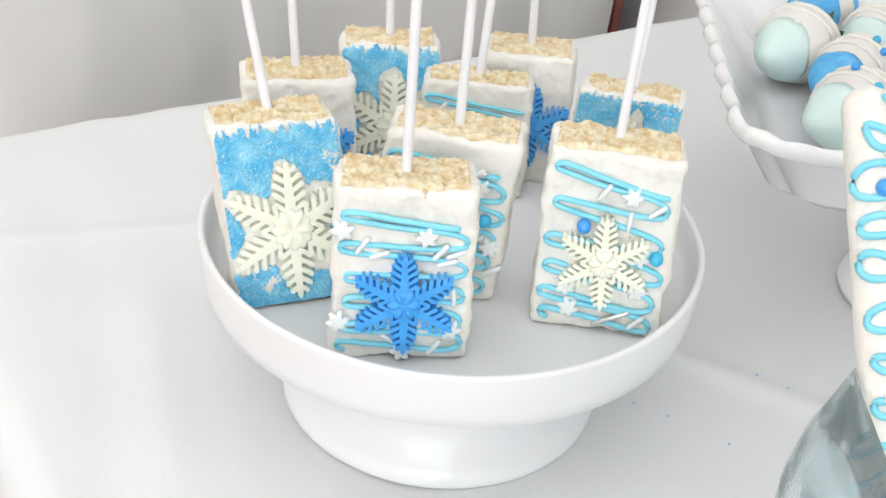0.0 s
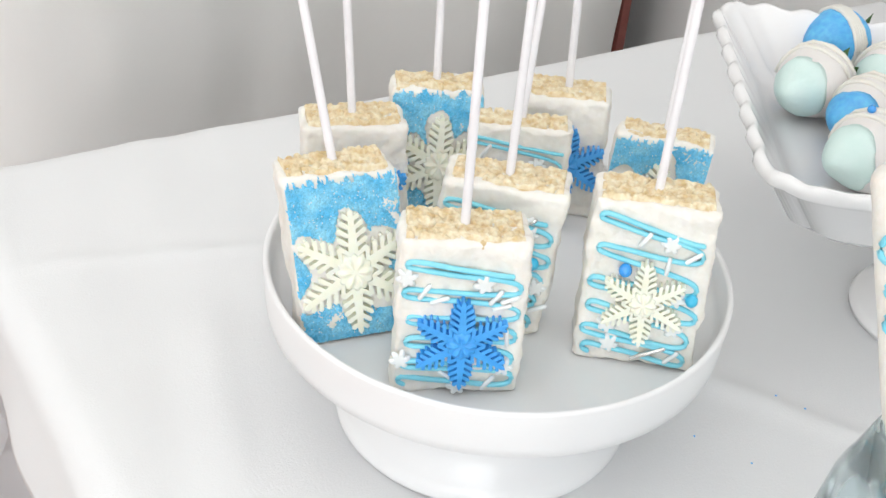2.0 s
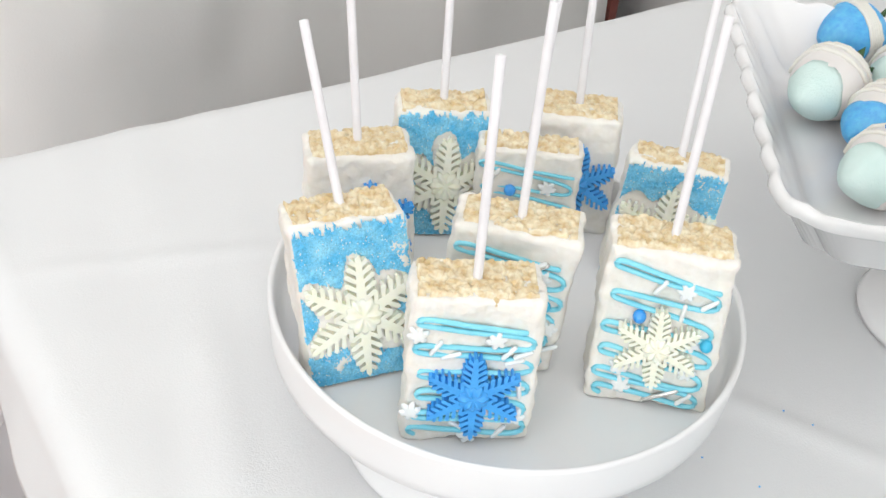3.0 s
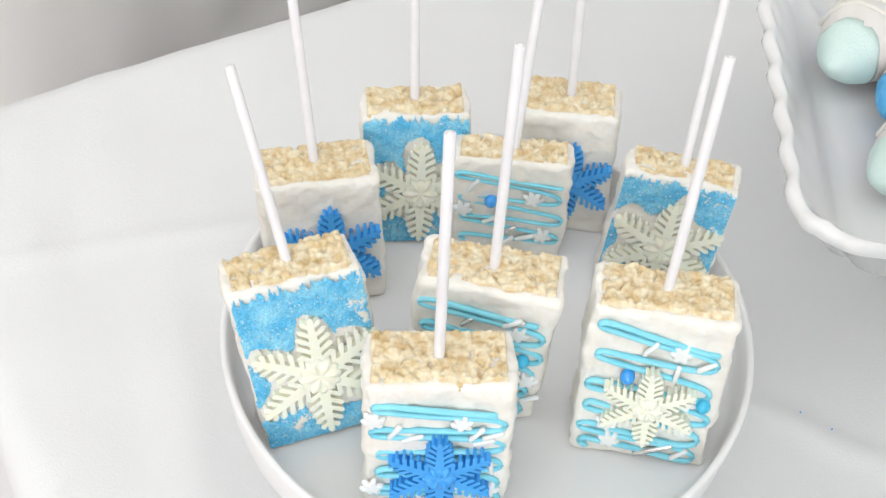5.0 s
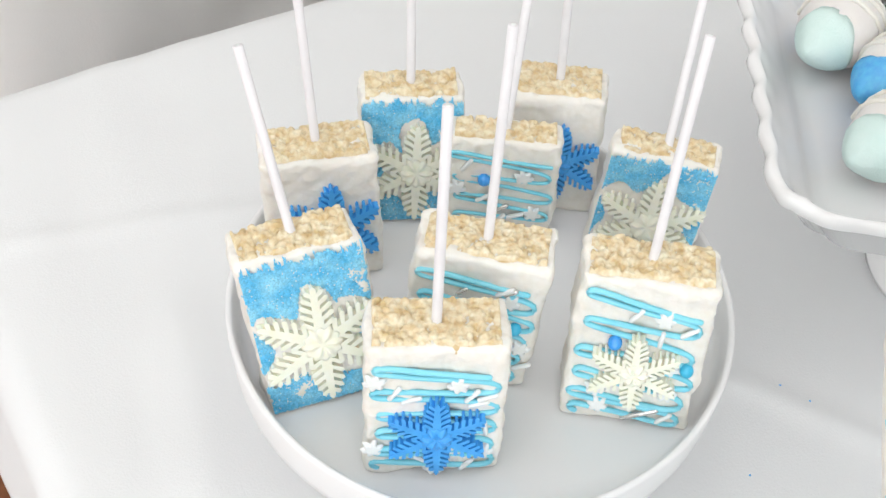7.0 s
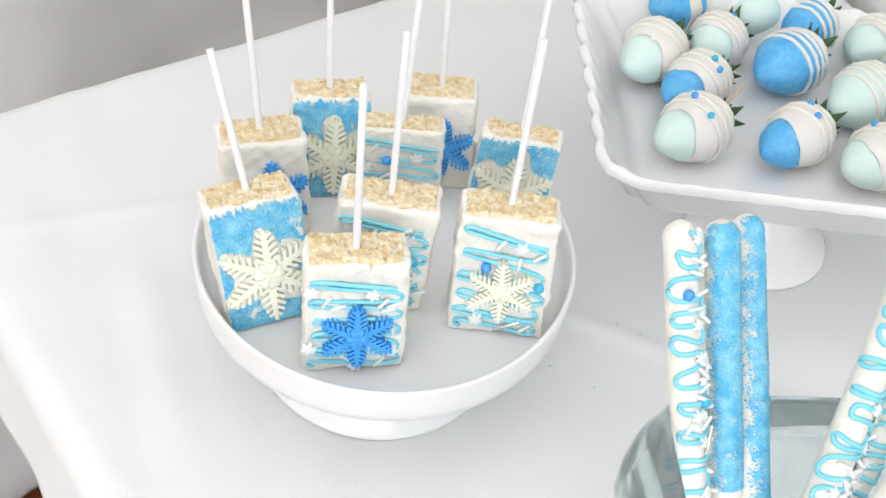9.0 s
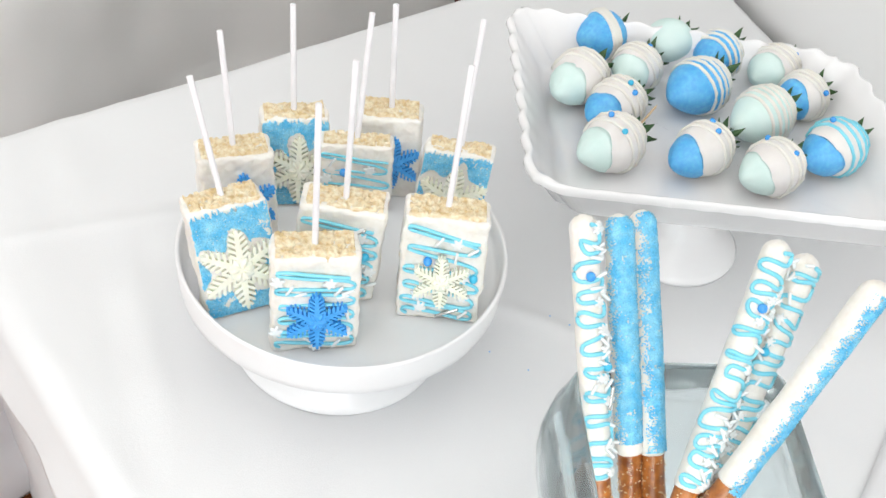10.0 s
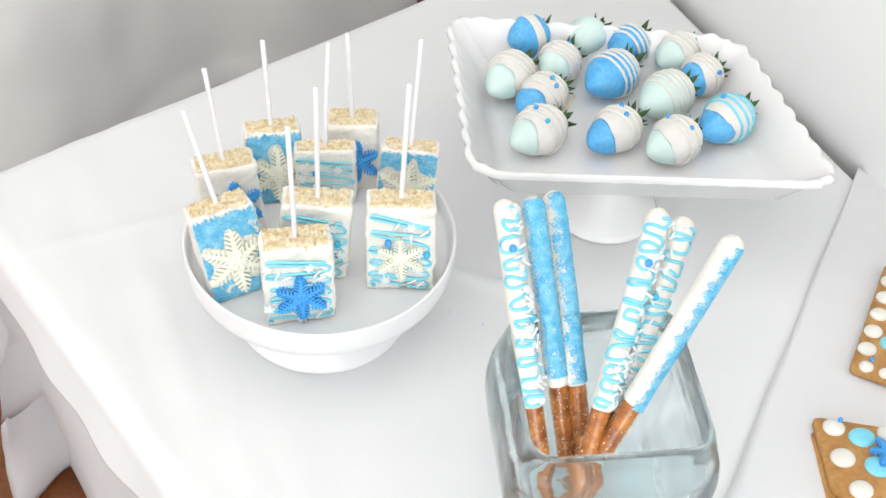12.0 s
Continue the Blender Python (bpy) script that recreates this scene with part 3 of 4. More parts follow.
        snowflake(t, 0.003, 0.46 * h, fy + 0.0002, w * 0.47, 0.0042, BLUEFLAKE, "bright blue candy snowflake", rng.uniform(-0.1, 0.1))
    else:
        so = Soup()
        lefts, rights = {
            "blue_flake": ((0.84, 0.66, 0.49, 0.34, 0.19, 0.08), (0.83, 0.715, 0.555, 0.40, 0.25, 0.12)),
            "white_flake": ((0.895, 0.705, 0.50, 0.35, 0.205, 0.085), (0.84, 0.72, 0.52, 0.345, 0.195, 0.07)),
            "drizzle_mid": ((0.85, 0.68, 0.51, 0.35, 0.19), (0.84, 0.69, 0.54, 0.40, 0.26, 0.10)),
            "drizzle_back": ((0.84, 0.62, 0.41, 0.20), (0.82, 0.65, 0.44, 0.24)),
        }[kind]
        tube(so, zigzag(w, h, lefts, rights, rng, fy - 0.0007), 0.0009 if kind == "drizzle_back" else 0.0012, 8)
        part("icing_drizzle", so, DRIZZLE, t, "aqua icing piped in zigzags")
        flakes, rods, blue, aqua, silver = [], [], [], [], []
        if kind == "blue_flake":
            snowflake(t, 0.001, 0.37 * h, fy - 0.0004, w * 0.40, 0.0052, BLUEFLAKE, "bright blue candy snowflake", 0.02, 5)
            flakes = [(-0.86, 0.76), (0.32, 0.74), (-0.9, 0.22), (0.72, 0.2), (0.02, 0.06)]
            rods = [(-0.58, 0.68, 1.0), (-0.34, 0.63, 0.35), (0.52, 0.66, 0.9), (0.74, 0.65, 0.4), (0.62, 0.6, 0.3), (0.74, 0.4, 1.7), (-0.15, 0.13, 2.6), (0.5, 0.09, 0.9)]
        elif kind == "white_flake":
            snowflake(t, 0.0, 0.42 * h, fy - 0.0004, w * 0.37, 0.0048, WHITEFLAKE, flake_label, 0.05, 5)
            flakes = [(-0.52, 0.25), (-0.44, 0.13), (0.30, 0.78), (0.52, 0.46), (0.55, 0.27)]
            rods = [(-0.12, 0.79, 1.0), (0.3, 0.65, 1.5), (0.68, 0.72, 0.7), (0.6, 0.09, 0.8)]
            blue = [(-0.36, 0.60)]
            aqua = [(0.76, 0.47)]
            silver = [(0.22, 0.10, 0.45)]
        elif kind == "drizzle_mid":
            flakes = [(0.5, 0.72), (0.8, 0.36), (0.1, 0.62)]
            rods = [(0.4, 0.80, 0.6), (-0.2, 0.55, 0.4), (0.55, 0.4, 0.5), (0.9, 0.22, 0.5)]
            aqua = [(0.66, 0.53)]
            silver = [(-0.22, 0.76, 0.9), (0.48, 0.80, 0.6)]
        else:
            flakes = [(0.38, 0.66), (-0.8, 0.50), (0.6, 0.28)]
            rods = [(-0.64, 0.75, 1.0), (0.3, 0.25, 0.4), (0.0, 0.2, 0.8), (-0.3, 0.42, 0.6)]
            blue = [(-0.32, 0.62)]
            silver = [(0.05, 0.33, 0.6)]
        for u, v in flakes:
            so = Soup()
            mini_flake(so, u * w / 2, v * h, fy - 0.0006, turn=rng.uniform(0, 1))
            part("snowflake_sprinkle", so, SPRINKLE, t)
        for u, v, a in rods:
            so = Soup()
            rod_sprinkle(so, u * w / 2, v * h, fy - 0.0006, turn=a)
            part("rod_sprinkle", so, SPRINKLE, t)
        for u, v, a in silver:
            so = Soup()
            rod_sprinkle(so, u * w / 2, v * h, fy - 0.0006, 0.0155 if kind == "white_flake" else 0.005, a, 0.0011)
            part("silver_sprinkle", so, SILVER, t, "shiny silver sprinkle")
        for group, material, r in ((blue, PEARLBLUE, 0.0030), (aqua, PEARLAQUA, 0.0029)):
            for u, v in group:
                so = Soup()
                blob(so, (u * w / 2, fy - r * 0.75, v * h), r, shape=BALL)
                part("sugar_pearl", so, material, t, "round blue sugar pearl")
    # hand-cut blocks: they slant a little
    for ob in t.children_recursive:
        for v in ob.data.vertices:
            v.co.x += lean[0] * v.co.z
            v.co.y += lean[1] * v.co.z
    inv = m.inverted()
    stick(t, (lean[0] * h, lean[1] * h, h - 0.001), inv @ Vector(tip))
    return t


treat("white-drizzled cereal treat with a blue candy snowflake on a stick", "blue_flake", 0.0380, 0.4346, 2.8, 0.0552, 0.0265, 0.0752, (-0.0106, 0.105), (0.036, 0.4611, 0.9989), 1)
treat("blue-sugared cereal treat with an ivory snowflake, tilted stick", "sugar", -0.0089, 0.4651, 21.0, 0.0522, 0.0215, 0.0765, (-0.080, 0.275), (-0.0414, 0.5096, 0.9792), 2)
treat("white cereal treat with aqua icing, ivory snowflake and blue pearl", "white_flake", 0.1217, 0.4612, -6.6, 0.0555, 0.0245, 0.0795, (-0.0107, 0.165), (0.1294, 0.5022, 1.0005), 3)
treat("white cereal treat with aqua zigzag icing and silver sprinkles", "drizzle_mid", 0.0514, 0.4809, -8.6, 0.0560, 0.0245, 0.0752, (0.065, 0.075), (0.0588, 0.5033, 1.0003), 4)
treat("white-coated cereal treat with a blue snowflake behind a sugared one", "plain", -0.0133, 0.5335, 11.8, 0.0512, 0.0250, 0.0670, (-0.028, 0.18), (-0.0259, 0.5638, 0.976), 5)
treat("blue-sugared cereal treat with an ivory snowflake, upright stick", "sugar", 0.0264, 0.5715, 6.0, 0.0480, 0.0204, 0.0690, (-0.03, 0.18), (0.0207, 0.5957, 0.9774), 6)
treat("white cereal treat with aqua icing and one blue pearl", "drizzle_back", 0.0680, 0.5625, -3.1, 0.0522, 0.0165, 0.0610, (-0.0138, 0.03), (0.0734, 0.5906, 0.9768), 7)
treat("plain white-coated cereal treat with a dark blue snowflake", "plain", 0.0934, 0.5847, -5.5, 0.0450, 0.0250, 0.0645, (-0.0237, 0.17), (0.0897, 0.6, 0.9779), 8)
treat("blue-sugared cereal treat with a wide ivory snowflake", "sugar", 0.1334, 0.5464, -11.3, 0.0488, 0.0185, 0.0655, (0.0667, 0.125), (0.1511, 0.6013, 0.9682), 9)


# ---- scalloped pedestal tray ----
TRAY = [Vector((0.187, 0.524)), Vector((0.499, 0.485)), Vector((0.470, 0.695)), Vector((0.197, 0.748))]
TRAY_MID = sum(TRAY, Vector((0, 0))) / 4
TRAY_FLOOR, TRAY_RIM = 0.852, 0.888


def tray_outline(count=264):
    """Points round the tray, with rounded corners, and how far along the edge each lies."""
    out = []
    per = count // 4
    for k in range(4):
        a, b = TRAY[k], TRAY[(k + 1) % 4]
        for i in range(per):
            out.append((a.lerp(b, i / per), (b - a).length * i / per, min(i, per - i) / per))
    return out


def tray_ring(k, z, wave, lift, outline):
    ring = []
    for p, run, near in outline:
        q = TRAY_MID + (p - TRAY_MID) * k
        n = (p - TRAY_MID).normalized()
        c = math.cos(run / 0.0245 * 2 * math.pi)
        q = q + n * (0.8 * wave * c - 0.013 * max(0.0, 1 - near * 10) ** 2)
        ring.append((q.x, q.y, z + lift * c))
    return ring


tray = thing("pedestal_tray", pose(TRAY_MID.x, TRAY_MID.y, TZ + 0.001), "white ceramic footed tray with a scalloped edge", "tray")
outline = tray_outline()
s = Soup()
levels = [(0.02, TRAY_FLOOR, 0, 0), (0.4, TRAY_FLOOR, 0, 0), (0.74, TRAY_FLOOR, 0, 0), (0.79, TRAY_FLOOR + 0.001, 0, 0), (0.83, TRAY_FLOOR + 0.006, 0, 0), (0.93, TRAY_RIM - 0.010, 0, 0), (0.955, TRAY_RIM - 0.0055, 0.0004, 0.0002),
          (0.975, TRAY_RIM - 0.002, 0.0013, 0.0008), (0.985, TRAY_RIM, 0.0014, 0.0010), (1.0, TRAY_RIM + 0.0004, 0.0016, 0.0011), (1.014, TRAY_RIM - 0.002, 0.0018, 0.0010), (1.016, TRAY_RIM - 0.006, 0.0018, 0.0009),
          (1.0, TRAY_RIM - 0.0085, 0.0015, 0.0007), (0.96, TRAY_RIM - 0.012, 0, 0), (0.85, TRAY_FLOOR - 0.001, 0, 0), (0.80, TRAY_FLOOR - 0.006, 0, 0), (0.3, TRAY_FLOOR - 0.007, 0, 0), (0.02, TRAY_FLOOR - 0.007, 0, 0)]
n = len(outline)
for k, z, wave, lift in levels:
    s.v += [(x - TRAY_MID.x, y - TRAY_MID.y, zz - TZ - 0.001) for x, y, zz in tray_ring(k, z, wave, lift, outline)]
for i in range(len(levels) - 1):
    for j in range(n):
        a, b = i * n + j, i * n + (j + 1) % n
        s.f.append((a, b, b + n, a + n))
s.f.append(tuple(range(n))[::-1])
s.f.append(tuple((len(levels) - 1) * n + j for j in range(n)))
part("dish", s, CERAMIC, tray)
s = Soup()
th = TRAY_FLOOR - TZ - 0.008
lathe(s, [(0, th), (0.046, th), (0.044, th - 0.004), (0.034, th - 0.012), (0.024, th - 0.026), (0.0215, th - 0.042), (0.024, 0.036), (0.031, 0.024), (0.041, 0.014), (0.0495, 0.008), (0.0525, 0.004), (0.052, 0.0), (0.046, 0.0), (0.03, 0.012), (0, 0.018)], 96)
part("foot", s, CERAMIC, tray)


# ---- dipped strawberries ----
def strawberry(label, tip, stem, body, cap, cap_len, stripes, pearls, leaves, seed, fat=0.0178):
    rng = random.Random(seed)
    tip, stem = Vector(tip), Vector(stem)
    axis = stem - tip
    length = max(0.044, min(0.064, axis.length * 0.84))
    fat = fat * 1.20
    ang = math.degrees(math.atan2(axis.y, axis.x))
    mid_ = (tip + stem) / 2
    t = thing("dipped_strawberry", pose(mid_.x, mid_.y, TRAY_FLOOR + 0.0005, 0, 0, ang), label, "strawberry", "strawberries on the tray")
    lean = -0.10

    def radius(q):
        # q from the tip (0) to the stem end (1)
        return fat * max(0.0, math.sin(math.pi * min(1.0, max(0.0, q)) ** 1.30)) ** 0.50

    def place(q, a, extra=0.0):
        r = radius(q) + extra
        wob = 1 + 0.07 * noise.noise(Vector((q * 3 + seed, math.cos(a) * 1.2, math.sin(a) * 1.2))) + 0.025 * noise.noise(Vector((q * 11, math.cos(a) * 3 + seed, math.sin(a) * 3)))
        x = (q - 0.5) * length
        return Vector((x, r * wob * math.cos(a), fat * 0.97 + x * lean * 0.4 + r * wob * math.sin(a) * 0.98))

    def skin(so, q0, q1, extra, n=28, rows=22, wavy=0.0, rough=0.0):
        k = len(so.v)
        for i in range(rows + 1):
            for j in range(n):
                a = 2 * math.pi * j / n
                f = i / rows
                q = q0 + (q1 - q0) * (1 - math.cos(f * math.pi / (1 if q1 == 1.0 else 2))) / (2 if q1 == 1.0 else 1)
                if i == rows and wavy:
                    q += wavy * math.sin(a * 2 + seed)
                e = extra * (0.25 if (i == rows and wavy) else 1) + rng.uniform(-rough, rough)
                so.v.append(tuple(place(max(0.0, min(1.0, q)), a, e)))
        for i in range(rows):
            for j in range(n):
                a, b = k + i * n + j, k + i * n + (j + 1) % n
                so.f.append((a, a + n, b + n, b))
        so.f.append(tuple(k + j for j in range(n)))
        so.f.append(tuple(k + rows * n + j for j in range(n))[::-1])
    so = Soup()
    skin(so, 0.0, 1.0, 0.0, rough=0.00012)
    part("dipped_body", so, body, t)
    if cap:
        so = Soup()
        skin(so, 0.0, cap_len * 0.88, 0.0004, n=44, rows=18, wavy=0.05, rough=0.00015)
        part("sugared_tip", so, cap, t, "sugar-dipped tip")
    for c0, c1, material, turns in stripes:
        so = Soup()
        pts = []
        for i in range(turns * 16 + 1):
            q = c0 + (c1 - c0) * i / (turns * 16)
            a = 2 * math.pi * i / 16
            pts.append(place(q + 0.03 * math.sin(a + seed), a, 0.0006))
        tube(so, pts, 0.0014, 7)
        part("icing_drizzle", so, material, t, "thin icing stripes")
    for q, a, material in pearls:
        so = Soup()
        blob(so, place(q, a, 0.0012), 0.0024, shape=ICO2)
        part("sugar_pearl", so, material, t, "small round sugar pearl")
    count = leaves + 3
    for i in range(count):
        so = Soup()
        a = 2 * math.pi * (i + rng.uniform(-0.25, 0.25)) / count + 0.6
        base = place(0.965, a, -0.004)
        out = Vector((rng.uniform(0.1, 0.6), math.cos(a), math.sin(a))).normalized()
        side = out.cross(Vector((1, 0, 0))).normalized()
        ln, wd = rng.uniform(0.007, 0.0125), rng.uniform(0.0022, 0.0034)
        bend = Vector((rng.uniform(0.2, 0.9), 0, 0.15))
        for k in range(6):
            f = k / 5
            c = base + out * ln * f + bend * ln * f * f * 0.7
            ww = wd * math.sin(math.pi * min(0.98, f * 0.9 + 0.12))
            up = Vector((0.0005, 0, 0.0006))
            so.v += [tuple(c - side * ww), tuple(c + up), tuple(c + side * ww)]
        for k in range(5):
            b = 3 * k
            so.f += [(b, b + 1, b + 4, b + 3), (b + 1, b + 2, b + 5, b + 4)]
        leaf = part("leaf", so, LEAF, t)
        sol_ = leaf.modifiers.new("thickness", "SOLIDIFY")
        sol_.thickness = 0.0005
    so = Soup()
    e = Vector((length * 0.5, 0, fat * 0.95))
    tube(so, [e - Vector((0.004, 0, 0)), e + Vector((0.004, 0.0004, 0.001)), e + Vector((0.010, 0.002, 0.002))], 0.0008, 6)
    part("stem", so, LEAF, t)
    return t


W, B, MI = BERRYWHITE, SKYSUGAR, MINTSUGAR
up = math.pi / 2
white_rings = [(0.45, 0.95, ICING, 4)]
strawberry("white-dipped strawberry with a mint tip and blue pearls", (0.225, 0.565), (0.285, 0.608), W, MI, 0.34, white_rings, [(0.50, up + 0.5, PEARLAQUA), (0.56, up - 0.3, PEARLBLUE), (0.75, up - 0.9, SPRINKLE)], 4, 11, 0.0185)
strawberry("white-dipped strawberry with a bright blue tip", (0.291, 0.558), (0.356, 0.609), W, B, 0.34, [(0.5, 0.9, ICING, 3)], [(0.62, up + 0.3, PEARLBLUE), (0.72, up - 0.2, PEARLBLUE)], 5, 12, 0.0172)
strawberry("white-dipped strawberry with a pale mint tip", (0.343, 0.546), (0.403, 0.583), W, MI, 0.31, white_rings, [(0.66, up + 0.5, PEARLBLUE), (0.62, up - 0.7, PEARLBLUE)], 4, 13, 0.0180)
strawberry("white strawberry with blue tip and blue stripes", (0.397, 0.566), (0.460, 0.611), W, B, 0.34, [(0.42, 0.95, DRIZZLE, 4)], [(0.55, up - 0.4, PEARLBLUE)], 4, 14, 0.0185)
strawberry("large blue-sugared strawberry with white stripes", (0.306, 0.636), (0.370, 0.685), B, None, 0, [(0.44, 0.94, ICING, 5)], [], 4, 15, 0.0190)
strawberry("white-dipped strawberry with a blue sugared tip", (0.240, 0.614), (0.295, 0.658), W, B, 0.34, white_rings, [(0.6, up + 0.6, PEARLBLUE), (0.66, up + 0.2, PEARLAQUA)], 4, 16, 0.0172)
strawberry("plain white strawberry with a pale mint tip", (0.219, 0.640), (0.268, 0.694), W, MI, 0.36, [(0.5, 0.9, ICING, 3)], [], 3, 17, 0.0180)
strawberry("blue-sugared strawberry with one wide white band", (0.249, 0.718), (0.296, 0.738), B, None, 0, [(0.45, 0.62, ICING, 5)], [], 4, 18, 0.0180)
strawberry("pale mint strawberry lying behind the others", (0.310, 0.706), (0.350, 0.742), MI, None, 0, [], [], 4, 19, 0.0170)
strawberry("blue strawberry with white stripes by the tray edge", (0.345, 0.690), (0.387, 0.725), B, None, 0, [(0.35, 0.9, ICING, 4)], [], 5, 20, 0.0170)
strawberry("mint-sugared strawberry with faint white stripes", (0.349, 0.604), (0.415, 0.649), MI, None, 0, [(0.36, 0.92, ICING, 6)], [], 5, 21, 0.0185)
strawberry("small white strawberry with mint tip and one pearl", (0.274, 0.666), (0.314, 0.706), W, MI, 0.40, white_rings, [(0.85, up, PEARLBLUE)], 4, 22, 0.0165)
strawberry("white strawberry with mint tip and fresh leaves", (0.386, 0.674), (0.435, 0.710), W, MI, 0.42, [(0.5, 0.9, ICING, 3)], [(0.9, up + 0.4, PEARLBLUE)], 6, 23, 0.0165)
strawberry("white strawberry with blue tip and long stem leaves", (0.401, 0.640), (0.447, 0.672), W, B, 0.36, white_rings, [(0.62, up + 0.9, PEARLBLUE)], 5, 24, 0.0168)

s = Soup()
tube(s, [(0.272, 0.609, TRAY_FLOOR + 0.002), (0.297, 0.626, TRAY_FLOOR + 0.028)], 0.0009, 8, cap=2.5, cap_r=0.15)
tagged(part("toothpick", s, TOOTHPICK), "pale wooden toothpick leaning among the strawberries", "toothpick")

# ---- square glass vase with pretzel rods ----
VASE = Vector((0.2490, 0.2875))
VZ = 0.900
vase = thing("glass_vase", pose(VASE.x, VASE.y, TZ + 0.001, 0, 0, -1.0), "heavy square pale-blue glass vase with bulging sides", "vase")


def square_ring(half, corner, z, relief=0.0, n=14, straight=16):
    """A rounded square at height z; relief gives the uneven surface of poured glass."""
    ring = []
    for k in range(4):
        cx, cy = ((1, 1), (-1, 1), (-1, -1), (1, -1))[k]
        nx, ny = ((-1, 1), (-1, -1), (1, -1), (1, 1))[k]
        for i in range(n + 1):
            a = math.pi / 2 * (k + i / n)
            ring.append(Vector((cx * (half - corner) + corner * math.cos(a), cy * (half - corner) + corner * math.sin(a), z)))
        last = ring[-1]
        a = math.pi / 2 * (k + 1)
        goal = Vector((nx * (half - corner) + corner * math.cos(a), ny * (half - corner) + corner * math.sin(a), z))
        ring += [last.lerp(goal, i / straight) for i in range(1, straight)]
    for p in ring:
        k = 1 + relief * (noise.noise(p * 48) + 0.5 * noise.noise(p * 110 + Vector((4, 2, 9)))) / half
        p.x, p.y = p.x * k, p.y * k
    return [tuple(p) for p in ring]


def finer(rows, steps=3):
    """Profile rows with others between them."""
    out = []
    for a, b in zip(rows, rows[1:]):
        out += [tuple(p + (q - p) * i / steps for p, q in zip(a, b)) for i in range(steps)]
    return out + [rows[-1]]


s = Soup()
H_ = VZ - TZ - 0.001
prof = [(0.052, 0.016, 0.0), (0.0595, 0.020, 0.002), (0.0625, 0.022, 0.008), (0.0675, 0.024, 0.03), (0.0735, 0.027, 0.06), (0.0765, 0.029, 0.082),
        (0.0770, 0.030, 0.100), (0.0750, 0.029, 0.117), (0.0705, 0.026, 0.132), (0.0675, 0.023, 0.1420), (0.0658, 0.021, 0.1465), (0.0642, 0.0195, H_),
        (0.0628, 0.018, H_ - 0.0002), (0.0618, 0.017, H_ - 0.002), (0.0618, 0.017, H_ - 0.007), (0.0630, 0.018, 0.128), (0.0668, 0.020, 0.112),
        (0.0665, 0.020, 0.092), (0.0625, 0.018, 0.06), (0.0565, 0.015, 0.034), (0.052, 0.013, 0.024), (0.045, 0.012, 0.020)]
outer = finer(prof[:12])
inner = finer(prof[12:])
n = len(square_ring(0.05, 0.01, 0))
for half, corner, z in outer:
    s.v += square_ring(half, corner, z, 0.0007 * min(1.0, (H_ - z) / 0.02))
for half, corner, z in inner:
    s.v += square_ring(half, corner, z, 0.0004 * min(1.0, (H_ - z) / 0.02))
prof = outer + inner
for i in range(len(prof) - 1):
    for j in range(n):
        a, b = i * n + j, i * n + (j + 1) % n
        s.f.append((a, b, b + n, a + n))
s.f.append(tuple(range(n))[::-1])
s.f.append(tuple((len(prof) - 1) * n + j for j in range(n)))
body_ = part("glass_body", s, GLASS, vase)
body_.visible_shadow = False


